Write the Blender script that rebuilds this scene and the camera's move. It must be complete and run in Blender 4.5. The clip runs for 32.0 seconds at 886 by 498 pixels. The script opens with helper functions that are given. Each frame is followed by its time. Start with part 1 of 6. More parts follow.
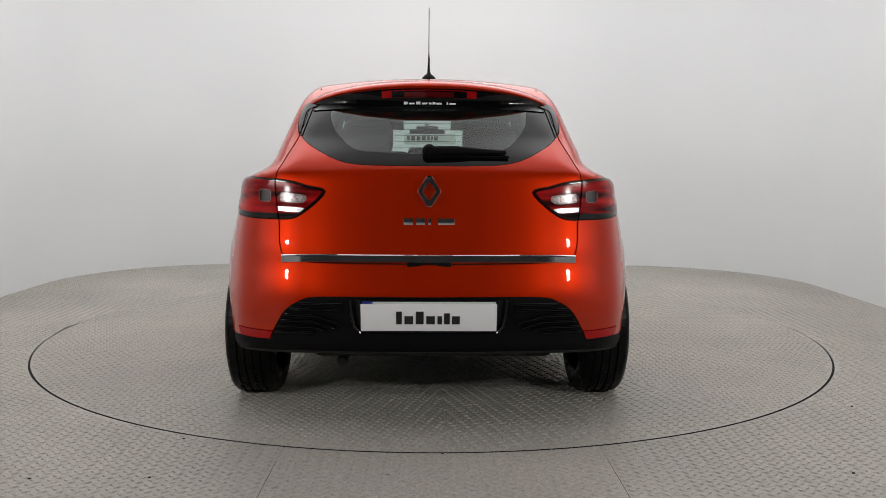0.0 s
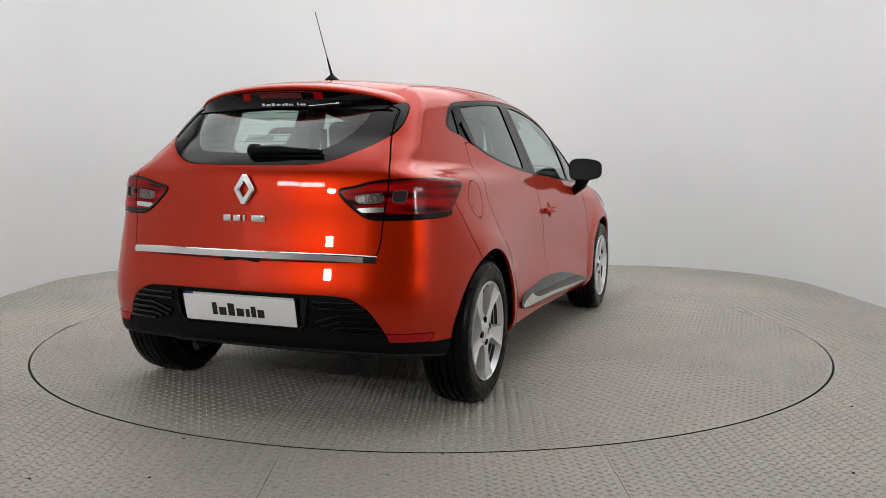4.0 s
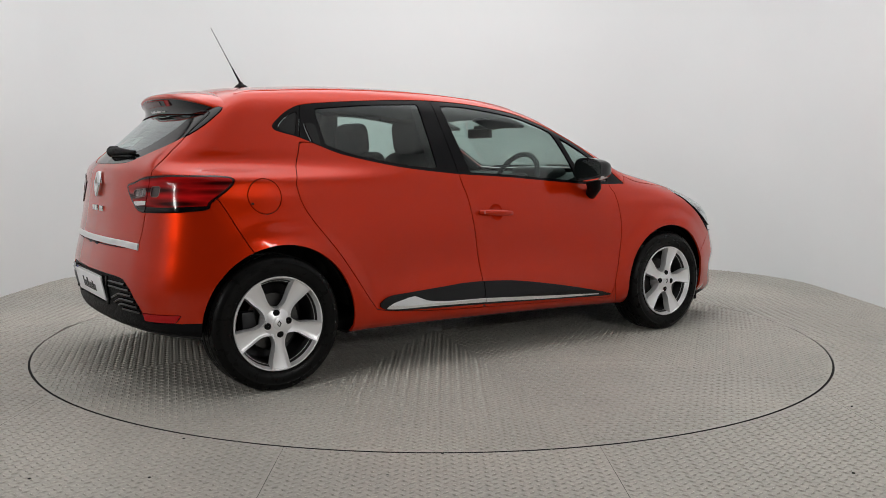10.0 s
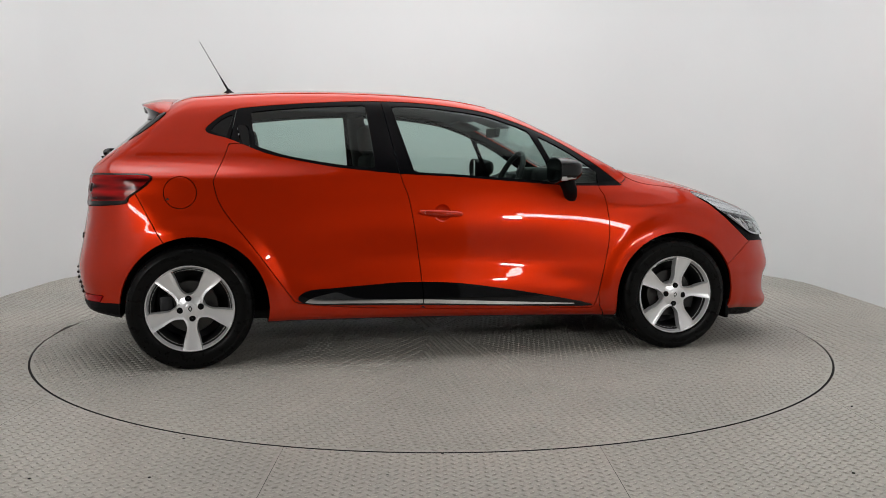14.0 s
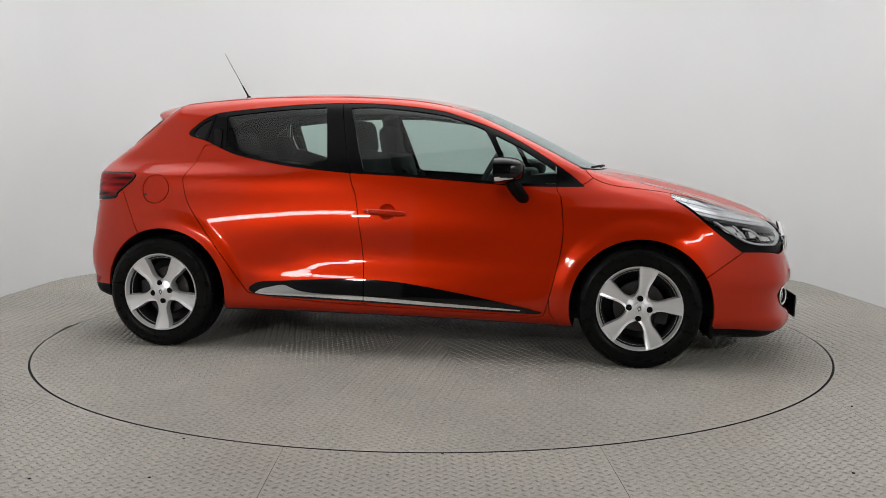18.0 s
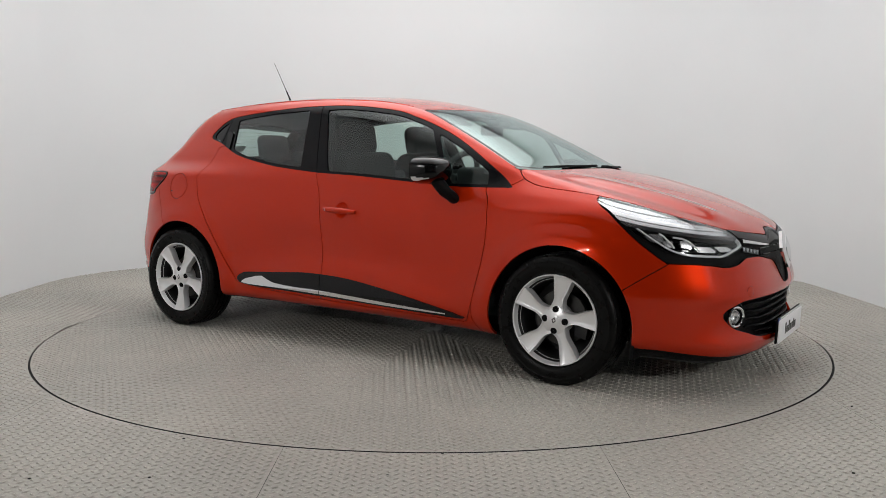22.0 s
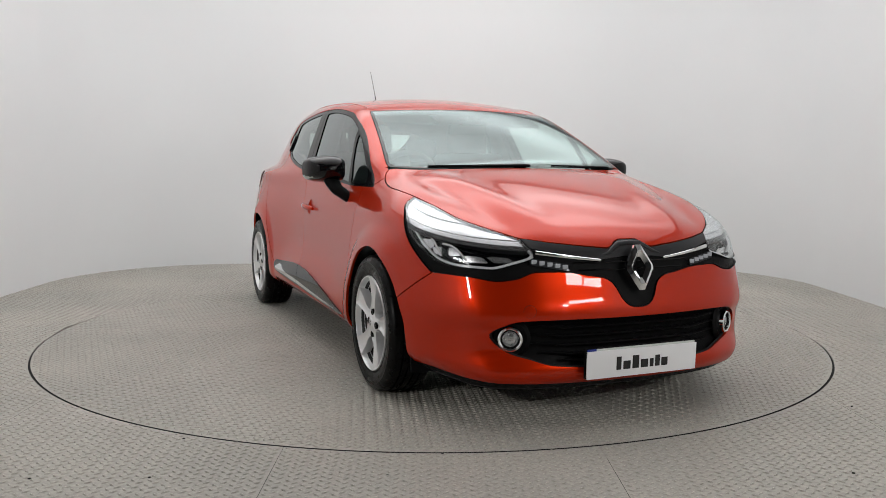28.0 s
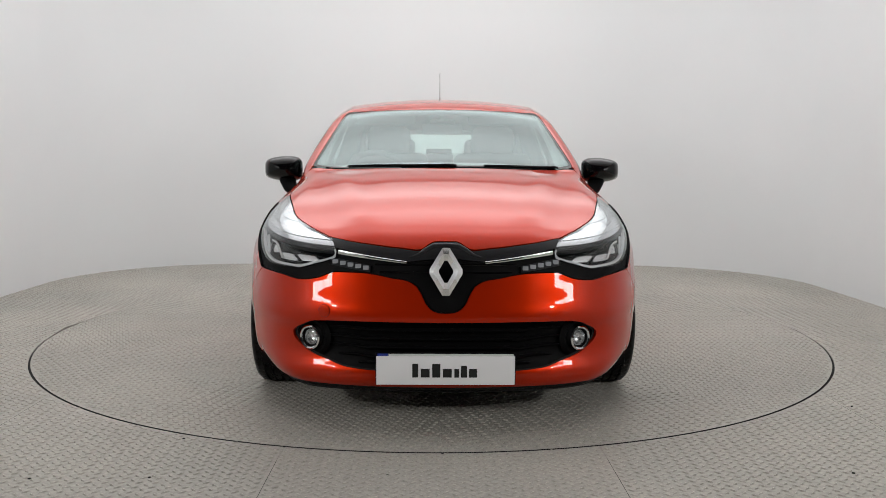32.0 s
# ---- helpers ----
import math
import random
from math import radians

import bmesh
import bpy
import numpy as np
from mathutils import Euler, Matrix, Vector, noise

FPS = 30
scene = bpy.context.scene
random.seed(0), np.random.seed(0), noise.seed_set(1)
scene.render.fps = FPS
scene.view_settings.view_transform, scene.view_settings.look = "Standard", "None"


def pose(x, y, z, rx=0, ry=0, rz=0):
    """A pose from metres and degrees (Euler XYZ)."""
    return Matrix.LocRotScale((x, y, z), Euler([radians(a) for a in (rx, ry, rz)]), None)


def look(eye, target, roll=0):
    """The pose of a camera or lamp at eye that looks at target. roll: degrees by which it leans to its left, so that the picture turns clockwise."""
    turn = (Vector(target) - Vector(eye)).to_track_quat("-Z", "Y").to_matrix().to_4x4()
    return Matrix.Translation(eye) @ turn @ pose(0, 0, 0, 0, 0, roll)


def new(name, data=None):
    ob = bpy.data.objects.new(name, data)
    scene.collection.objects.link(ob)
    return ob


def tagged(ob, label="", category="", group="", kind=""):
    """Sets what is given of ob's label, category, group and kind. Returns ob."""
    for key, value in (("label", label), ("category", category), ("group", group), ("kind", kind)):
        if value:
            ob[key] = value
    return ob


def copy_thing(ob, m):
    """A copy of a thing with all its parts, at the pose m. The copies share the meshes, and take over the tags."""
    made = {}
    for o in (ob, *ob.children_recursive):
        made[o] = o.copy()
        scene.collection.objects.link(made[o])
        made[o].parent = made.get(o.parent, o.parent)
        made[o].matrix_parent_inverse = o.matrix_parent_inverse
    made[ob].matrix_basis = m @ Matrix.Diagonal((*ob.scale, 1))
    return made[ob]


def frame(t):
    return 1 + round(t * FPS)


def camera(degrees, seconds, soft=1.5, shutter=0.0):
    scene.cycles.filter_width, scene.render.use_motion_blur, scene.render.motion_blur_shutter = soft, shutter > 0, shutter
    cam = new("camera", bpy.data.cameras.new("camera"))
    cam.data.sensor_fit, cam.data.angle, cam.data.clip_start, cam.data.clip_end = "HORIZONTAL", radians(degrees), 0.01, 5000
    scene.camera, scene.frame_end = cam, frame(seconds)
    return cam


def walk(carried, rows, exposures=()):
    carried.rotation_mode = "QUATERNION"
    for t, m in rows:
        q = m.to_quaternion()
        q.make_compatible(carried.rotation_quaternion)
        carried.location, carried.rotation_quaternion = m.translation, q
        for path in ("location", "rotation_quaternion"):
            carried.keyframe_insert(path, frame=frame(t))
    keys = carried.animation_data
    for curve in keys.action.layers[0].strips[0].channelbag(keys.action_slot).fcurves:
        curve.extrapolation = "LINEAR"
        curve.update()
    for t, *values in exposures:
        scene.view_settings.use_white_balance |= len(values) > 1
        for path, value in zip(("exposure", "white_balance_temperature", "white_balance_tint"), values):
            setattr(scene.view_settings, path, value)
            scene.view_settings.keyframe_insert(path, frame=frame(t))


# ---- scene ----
# The camera stands still; the car turns on the plate.
cam = camera(55.28, 32.0, soft=0.5)
EYE = look((0.0, -5.181, 1.024), (0.054, -0.206, 0.521), 0.33)
walk(cam, [(0, EYE), (32.0, EYE)])


def turned(t):
    """Degrees by which the turntable has gone round at t seconds, clockwise from above."""
    return -0.701 + 5.58358 * t + 0.0062871 * t * t - 0.00013794 * t ** 3


# ---- world and lamps ----
ROOM_H = 3.5
world = bpy.data.worlds.new("studio_world")
scene.world = world
world.use_nodes = True
world.node_tree.nodes["Background"].inputs[0].default_value = (0.8, 0.82, 0.85, 1)
world.node_tree.nodes["Background"].inputs[1].default_value = 0.1
scene.view_settings.exposure = -0.46


def panel_lamp(x, y, z, sx, sy, watts, target=None, colour=(1.0, 0.985, 0.96)):
    data = bpy.data.lights.new("panel_lamp", "AREA")
    data.shape, data.size, data.size_y, data.energy, data.color = "RECTANGLE", sx, sy, watts, colour
    ob = new("panel_lamp", data)
    ob.matrix_world = look((x, y, z), target or (x, y + 0.0001, 0))
    return ob


# the light over the car: soft bands across the room, dimmest and brightest glow
BOX_BANDS, BOX_LOW, BOX_HIGH = 0.2, 2.0, 3.75
# a pair of boards and a small bright panel on each side, beside the camera
for side in (1, -1):
    panel_lamp(side * 2.60, -4.90, 1.72, 0.17, 0.11, 25, (0, 0, 0.6))
    panel_lamp(side * 2.60, -4.28, 1.79, 0.44, 0.19, 9.5, (0, 0, 0.6))
    panel_lamp(side * 2.95, -3.98, 1.79, 0.44, 0.19, 9.5, (0, 0, 0.6))


# ---- materials ----
def material(name, colour, rough=0.5, metal=0.0, **more):
    m = bpy.data.materials.new(name)
    m.use_nodes = True
    b = m.node_tree.nodes["Principled BSDF"]
    b.inputs["Base Color"].default_value = (*colour, 1)
    b.inputs["Roughness"].default_value = rough
    b.inputs["Metallic"].default_value = metal
    for key, value in more.items():
        b.inputs[key.replace("_", " ")].default_value = value
    return m


def node(m, kind, **values):
    n = m.node_tree.nodes.new(kind)
    for key, value in values.items():
        n.inputs[key.replace("_", " ")].default_value = value
    return n


def vary(m, scale, low, high, where="Base Color", detail=4.0, bump=0.0, fine=0.0):
    """Noise between two values on an input, and a fine bump."""
    tree = m.node_tree
    b = tree.nodes["Principled BSDF"]
    co = tree.nodes.new("ShaderNodeTexCoord")
    n = node(m, "ShaderNodeTexNoise", Scale=scale, Detail=detail)
    tree.links.new(co.outputs["Object"], n.inputs["Vector"])
    ramp = tree.nodes.new("ShaderNodeMapRange")
    ramp.inputs["From Min"].default_value, ramp.inputs["From Max"].default_value = 0.3, 0.7
    tree.links.new(n.outputs["Fac"], ramp.inputs["Value"])
    if where == "Base Color":
        mix = tree.nodes.new("ShaderNodeMix")
        mix.data_type = "RGBA"
        mix.inputs["A"].default_value, mix.inputs["B"].default_value = (*low, 1), (*high, 1)
        tree.links.new(ramp.outputs["Result"], mix.inputs["Factor"])
        tree.links.new(mix.outputs["Result"], b.inputs[where])
    else:
        ramp.inputs["To Min"].default_value, ramp.inputs["To Max"].default_value = low, high
        tree.links.new(ramp.outputs["Result"], b.inputs[where])
    if bump:
        n2 = node(m, "ShaderNodeTexNoise", Scale=fine, Detail=3.0)
        tree.links.new(co.outputs["Object"], n2.inputs["Vector"])
        bp = node(m, "ShaderNodeBump", Strength=bump, Distance=0.002)
        tree.links.new(n2.outputs["Fac"], bp.inputs["Height"])
        tree.links.new(bp.outputs["Normal"], b.inputs["Normal"])
    return m


def glass(name, tint, rough=0.0, base=0.055, sheen=(0.90, 0.95, 0.95)):
    """A thin pane: tinted see-through with a Fresnel gloss."""
    m = bpy.data.materials.new(name)
    m.use_nodes = True
    tree = m.node_tree
    tree.nodes.remove(tree.nodes["Principled BSDF"])
    clear = tree.nodes.new("ShaderNodeBsdfTransparent")
    clear.inputs[0].default_value = (*tint, 1)
    gloss = node(m, "ShaderNodeBsdfGlossy", Roughness=rough)
    gloss.inputs["Color"].default_value = (*sheen, 1)
    edge = node(m, "ShaderNodeLayerWeight", Blend=0.5)
    power = tree.nodes.new("ShaderNodeMath")
    power.operation = "POWER"
    power.inputs[1].default_value = 3.2
    fres = tree.nodes.new("ShaderNodeMath")
    fres.operation = "MULTIPLY_ADD"
    fres.inputs[1].default_value, fres.inputs[2].default_value = 0.9, base
    tree.links.new(edge.outputs["Facing"], power.inputs[0])
    tree.links.new(power.outputs[0], fres.inputs[0])
    mix = tree.nodes.new("ShaderNodeMixShader")
    tree.links.new(fres.outputs[0], mix.inputs[0])
    tree.links.new(clear.outputs[0], mix.inputs[1])
    tree.links.new(gloss.outputs[0], mix.inputs[2])
    tree.links.new(mix.outputs[0], tree.nodes["Material Output"].inputs["Surface"])
    return m


PAINT = material("flame_red_pearl_paint", (0.49, 0.022, 0.002), 0.34, 0.45, Specular_IOR_Level=0.0, Coat_Weight=1.0, Coat_Roughness=0.012, Coat_IOR=1.38)
BLACK_GLOSS = material("piano_black", (0.003, 0.003, 0.0035), 0.04, Specular_IOR_Level=0.32)
BLACK_TRIM = vary(material("black_textured_plastic", (0.0035, 0.0035, 0.004), 0.5, Specular_IOR_Level=0.09), 60, 0.42, 0.6, "Roughness", bump=0.25, fine=900)
SHUT = material("dark_shell", (0.008, 0.007, 0.007), 0.8)
CHROME = material("chrome", (0.82, 0.83, 0.84), 0.06, 1.0)
RUBBER = vary(material("tyre_rubber", (0.004, 0.004, 0.004), 0.35, Specular_IOR_Level=0.11), 30, 0.22, 0.42, "Roughness", bump=0.15, fine=500)
ALLOY = vary(material("silver_alloy", (0.80, 0.80, 0.81), 0.32, 0.55, Coat_Weight=0.3, Coat_Roughness=0.1), 20, 0.30, 0.36, "Roughness")
# on the wheel barrels this dark tone stands in for shade
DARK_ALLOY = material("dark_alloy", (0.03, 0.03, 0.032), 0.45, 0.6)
STEEL = vary(material("brake_steel", (0.07, 0.068, 0.066), 0.45, 0.8), 80, 0.3, 0.55, "Roughness")
PANE = glass("green_tinted_glass", (0.66, 0.77, 0.735))
SCREEN = glass("windscreen_glass", (0.63, 0.74, 0.71), base=0.045, sheen=(0.76, 0.87, 0.87))
LENS = glass("clear_lens", (0.93, 0.94, 0.95), base=0.035)
RED_LENS = material("red_lens", (0.36, 0.005, 0.006), 0.1, Specular_IOR_Level=0.25)
CLEAR_LAMP = vary(material("clear_ribbed_lens", (0.30, 0.28, 0.28), 0.2, 0.6), 90, (0.07, 0.045, 0.045), (0.32, 0.29, 0.29))
RED_BLACK = material("red_black_gloss", (0.018, 0.003, 0.003), 0.06)
RED_DARK = material("dark_red_lens", (0.10, 0.004, 0.005), 0.07)
WHITE_PLASTIC = material("white_plate", (0.90, 0.90, 0.92), 0.35)
INK = material("black_ink", (0.01, 0.01, 0.01), 0.5)
BLUE = material("blue_band", (0.01, 0.03, 0.25), 0.4)
FABRIC = vary(material("charcoal_fabric", (0.018, 0.019, 0.02), 0.9), 300, (0.014, 0.0145, 0.015), (0.026, 0.027, 0.029), bump=0.3, fine=700)
DASH = vary(material("dashboard_plastic", (0.018, 0.0185, 0.02), 0.55), 80, 0.5, 0.65, "Roughness", bump=0.2, fine=600)
LINING = material("grey_lining", (0.085, 0.088, 0.088), 0.85)
WALL = vary(material("white_wall_paint", (0.775, 0.78, 0.785), 0.75), 0.7, (0.752, 0.765, 0.772), (0.782, 0.795, 0.802), bump=0.05, fine=120)
GAP = material("black_gap", (0.006, 0.006, 0.006), 0.9)
CHROME_SOFT = material("satin_bright_metal", (0.80, 0.80, 0.81), 0.22, 0.9)
SMOKE = material("smoky_clear_lens", (0.05, 0.035, 0.035), 0.2, 0.0, Coat_Weight=0.2)
LED = material("led_lens", (0.40, 0.42, 0.46), 0.15, 0.2, Coat_Weight=1.0)
MIRROR = material("mirror_glass", (0.9, 0.9, 0.9), 0.01, 1.0)
STICKER = material("pale_sticker", (0.62, 0.66, 0.63), 0.5)
SEAT = vary(material("dark_seat_cloth", (0.02, 0.021, 0.022), 0.92), 260, (0.016, 0.017, 0.018), (0.03, 0.031, 0.033), bump=0.3, fine=500)


def glowing_fabric():
    """Stretched fabric lit from behind by rows of tubes: soft bands across the room."""
    m = bpy.data.materials.new("lit_fabric")
    m.use_nodes = True
    tree = m.node_tree
    co = tree.nodes.new("ShaderNodeTexCoord")
    wave = node(m, "ShaderNodeTexWave", Scale=BOX_BANDS)
    wave.bands_direction = "Y"
    tree.links.new(co.outputs["Object"], wave.inputs["Vector"])
    ramp = tree.nodes.new("ShaderNodeMapRange")
    ramp.inputs["To Min"].default_value, ramp.inputs["To Max"].default_value = BOX_LOW, BOX_HIGH
    tree.links.new(wave.outputs["Fac"], ramp.inputs["Value"])
    b = tree.nodes["Principled BSDF"]
    b.inputs["Base Color"].default_value, b.inputs["Roughness"].default_value = (0.8, 0.8, 0.8, 1), 0.9
    b.inputs["Emission Color"].default_value = (0.975, 0.99, 0.995, 1)
    glow = ramp.outputs["Result"]
    apart = tree.nodes.new("ShaderNodeSeparateXYZ")
    tree.links.new(co.outputs["Object"], apart.inputs[0])
    # the glow is faded by hand towards the sides and, most of all, towards the camera
    for axis, bright, edge, least in (("X", 1.4, 3.1, 0.45), ("X", -1.4, -3.1, 0.45), ("Y", 1.5, 3.2, 0.45), ("Y", 0.3, -2.85, 0.04)):
        fade = tree.nodes.new("ShaderNodeMapRange")
        fade.interpolation_type = "SMOOTHSTEP"
        sign = 1 if edge > bright else -1
        for key, value in (("From Min", sign * bright), ("From Max", sign * edge), ("To Min", 1.0), ("To Max", least)):
            fade.inputs[key].default_value = value
        way = tree.nodes.new("ShaderNodeMath")
        way.operation = "MULTIPLY"
        way.inputs[1].default_value = sign
        times = tree.nodes.new("ShaderNodeMath")
        times.operation = "MULTIPLY"
        tree.links.new(apart.outputs[axis], way.inputs[0])
        tree.links.new(way.outputs[0], fade.inputs["Value"])
        tree.links.new(glow, times.inputs[0])
        tree.links.new(fade.outputs["Result"], times.inputs[1])
        glow = times.outputs[0]
    tree.links.new(glow, b.inputs["Emission Strength"])
    return m


GLOW = glowing_fabric()
CEIL = material("dark_ceiling_paint", (0.06, 0.06, 0.062), 0.9)
# for the unseen stand-in behind the camera, dark to keep reflections dim
DIM_BACKDROP = vary(material("dim_backdrop_grey", (0.06, 0.06, 0.062), 0.85), 1.5, (0.05, 0.05, 0.052), (0.07, 0.07, 0.072))


def lamp_lens(name, low, high, scale):
    """Coloured lens with blocks of light and shade from the optics behind it."""
    m = material(name, high, 0.12, Specular_IOR_Level=0.16)
    tree = m.node_tree
    co = tree.nodes.new("ShaderNodeTexCoord")
    stretch = tree.nodes.new("ShaderNodeMapping")
    stretch.inputs["Scale"].default_value = scale
    n = node(m, "ShaderNodeTexVoronoi", Scale=1.0, Randomness=0.8)
    ramp = tree.nodes.new("ShaderNodeMapRange")
    ramp.inputs["From Min"].default_value, ramp.inputs["From Max"].default_value = 0.25, 0.75
    mix = tree.nodes.new("ShaderNodeMix")
    mix.data_type = "RGBA"
    mix.inputs["A"].default_value, mix.inputs["B"].default_value = (*low, 1), (*high, 1)
    tree.links.new(co.outputs["Object"], stretch.inputs["Vector"])
    tree.links.new(stretch.outputs["Vector"], n.inputs["Vector"])
    tree.links.new(n.outputs["Distance"], ramp.inputs["Value"])
    tree.links.new(ramp.outputs["Result"], mix.inputs["Factor"])
    tree.links.new(mix.outputs["Result"], tree.nodes["Principled BSDF"].inputs["Base Color"])
    return m


LAMP_RED = lamp_lens("red_lamp_optics", (0.03, 0.001, 0.001), (0.48, 0.007, 0.008), (3.0, 3.0, 34.0))
LAMP_RIM = material("grey_lamp_rim", (0.16, 0.09, 0.09), 0.2)
LAMP_SILVER = material("lamp_silver", (0.68, 0.68, 0.70), 0.24, 0.75)
SATIN = material("satin_black_trim", (0.003, 0.003, 0.004), 0.2, Specular_IOR_Level=0.16)
MOULDING = material("dark_grey_moulding", (0.018, 0.018, 0.020), 0.34, Specular_IOR_Level=0.28)
LED_DARK = material("smoky_lamp_strip", (0.03, 0.032, 0.036), 0.1)
LIGHT_GUIDE = material("pale_light_guide", (0.66, 0.67, 0.68), 0.2)


def floor_paint(name, dark, light):
    """Grey paint on tread plate: broad warm and cool patches, fine speckle, scuffs in the gloss."""
    m = material(name, light, 0.4, Specular_IOR_Level=0.2)
    tree, b = m.node_tree, m.node_tree.nodes["Principled BSDF"]
    co = tree.nodes.new("ShaderNodeTexCoord")
    broad = node(m, "ShaderNodeTexNoise", Scale=0.9, Detail=5.0, Roughness=0.6)
    fine = node(m, "ShaderNodeTexNoise", Scale=55.0, Detail=4.0, Roughness=0.7)
    for n in (broad, fine):
        tree.links.new(co.outputs["Object"], n.inputs["Vector"])
    tint = tree.nodes.new("ShaderNodeValToRGB")
    tint.color_ramp.elements[0].position, tint.color_ramp.elements[1].position = 0.32, 0.70
    tint.color_ramp.elements[0].color, tint.color_ramp.elements[1].color = (*dark, 1), (*light, 1)
    speck = tree.nodes.new("ShaderNodeMapRange")
    for key, value in (("From Min", 0.25), ("From Max", 0.75), ("To Min", 0.66), ("To Max", 1.28)):
        speck.inputs[key].default_value = value
    mix = tree.nodes.new("ShaderNodeMix")
    mix.data_type, mix.blend_type = "RGBA", "MULTIPLY"
    mix.inputs["Factor"].default_value = 1.0
    gloss = tree.nodes.new("ShaderNodeMapRange")
    gloss.inputs["To Min"].default_value, gloss.inputs["To Max"].default_value = 0.28, 0.5
    tree.links.new(broad.outputs["Fac"], tint.inputs["Fac"])
    tree.links.new(fine.outputs["Fac"], speck.inputs["Value"])
    tree.links.new(tint.outputs["Color"], mix.inputs["A"])
    tree.links.new(speck.outputs["Result"], mix.inputs["B"])
    tree.links.new(mix.outputs["Result"], b.inputs["Base Color"])
    tree.links.new(fine.outputs["Fac"], gloss.inputs["Value"])
    tree.links.new(gloss.outputs["Result"], b.inputs["Roughness"])
    return m


PLATE = floor_paint("grey_tread_plate_paint", (0.370, 0.358, 0.325), (0.468, 0.446, 0.400))
# lighter copy of the plate paint: the light on the tread tops, as colour
TREAD_LIGHT = floor_paint("lit_tread_tops", (0.52, 0.503, 0.455), (0.65, 0.62, 0.56))


# ---- helpers for meshes ----
def thing(name, label, category, m=None, group=""):
    ob = new(name)
    if m is not None:
        ob.matrix_world = m
    return tagged(ob, label, category, group)


def finish(ob, parent, label):
    if parent is not None:
        ob.parent = parent
    if label:
        ob["label"] = label
    return ob


def part(name, bm, mat, parent, label="", smooth=True):
    """One bmesh as one mesh object under a thing or a part."""
    me = bpy.data.meshes.new(name)
    bm.normal_update()
    bm.to_mesh(me)
    bm.free()
    me.materials.append(mat)
    if smooth:
        me.shade_smooth()
        me.set_sharp_from_angle(angle=radians(38))
    return finish(new(name, me), parent, label)


def mesh_part(name, verts, faces, mat, parent, label="", smooth=True, sharp=38):
    me = bpy.data.meshes.new(name)
    me.from_pydata([tuple(v) for v in verts], [], faces)
    me.materials.append(mat)
    if smooth:
        me.shade_smooth()
        me.set_sharp_from_angle(angle=radians(sharp))
    return finish(new(name, me), parent, label)


def box(bm, x0, x1, y0, y1, z0, z1, bevel=0.0, m=None):
    made = bmesh.ops.create_cube(bm, size=1.0)["verts"]
    for v in made:
        v.co = Vector(((x0 + x1) / 2 + v.co.x * (x1 - x0), (y0 + y1) / 2 + v.co.y * (y1 - y0), (z0 + z1) / 2 + v.co.z * (z1 - z0)))
    if bevel:
        edges = list({e for v in made for e in v.link_edges})
        got = bmesh.ops.bevel(bm, geom=edges, offset=bevel, segments=2, affect="EDGES", profile=0.6)
        made = list({v for v in got["verts"]} | {v for v in made if v.is_valid})
    if m is not None:
        bmesh.ops.transform(bm, matrix=m, verts=[v for v in made if v.is_valid])
    return made


def lathe(profile, n=48, axis="y", start=0.0, sweep=2 * math.pi):
    """Verts and faces of a profile of (radius, along) turned round an axis."""
    full = abs(sweep - 2 * math.pi) < 1e-6
    verts, faces, rings = [], [], n if full else n + 1
    for i in range(rings):
        a = start + sweep * i / n
        for r, h in profile:
            c, s = r * math.cos(a), r * math.sin(a)
            verts.append((c, h, s) if axis == "y" else (c, s, h) if axis == "z" else (h, c, s))
    k = len(profile)
    for i in range(n):
        j = (i + 1) % rings
        for q in range(k - 1):
            faces.append((i * k + q, i * k + q + 1, j * k + q + 1, j * k + q))
    return verts, faces


def tube(points, radius, n=8, closed=False, flat=1.0, caps=True):
    """Verts and faces of a round bar along points; radius a number or one for each point."""
    pts = [Vector(p) for p in points]
    rad = radius if isinstance(radius, (list, tuple)) else [radius] * len(pts)
    verts, faces = [], []
    up = Vector((0, 0, 1))
    for i, p in enumerate(pts):
        a = pts[i - 1] if i or closed else pts[i]
        b = pts[(i + 1) % len(pts)] if i < len(pts) - 1 or closed else pts[i]
        d = (b - a).normalized()
        side = d.cross(up)
        side = side.normalized() if side.length > 1e-4 else Vector((1, 0, 0))
        top = side.cross(d).normalized()
        for q in range(n):
            w = 2 * math.pi * q / n
            verts.append(p + side * math.cos(w) * rad[i] + top * math.sin(w) * rad[i] * flat)
    m = len(pts)
    for i in range(m if closed else m - 1):
        j = (i + 1) % m
        for q in range(n):
            faces.append((i * n + q, i * n + (q + 1) % n, j * n + (q + 1) % n, j * n + q))
    if caps and not closed:
        faces += [tuple(range(n))[::-1], tuple((m - 1) * n + q for q in range(n))]
    return verts, faces


def joined(*pieces):
    verts, faces = [], []
    for v, f in pieces:
        k = len(verts)
        verts += list(v)
        faces += [tuple(i + k for i in face) for face in f]
    return verts, faces


def moved(piece, m):
    return [m @ Vector(v) for v in piece[0]], piece[1]


def flipped(piece):
    """The mirror image across the car's middle plane."""
    return [(v[0], -v[1], v[2]) for v in piece[0]], [tuple(reversed(f)) for f in piece[1]]


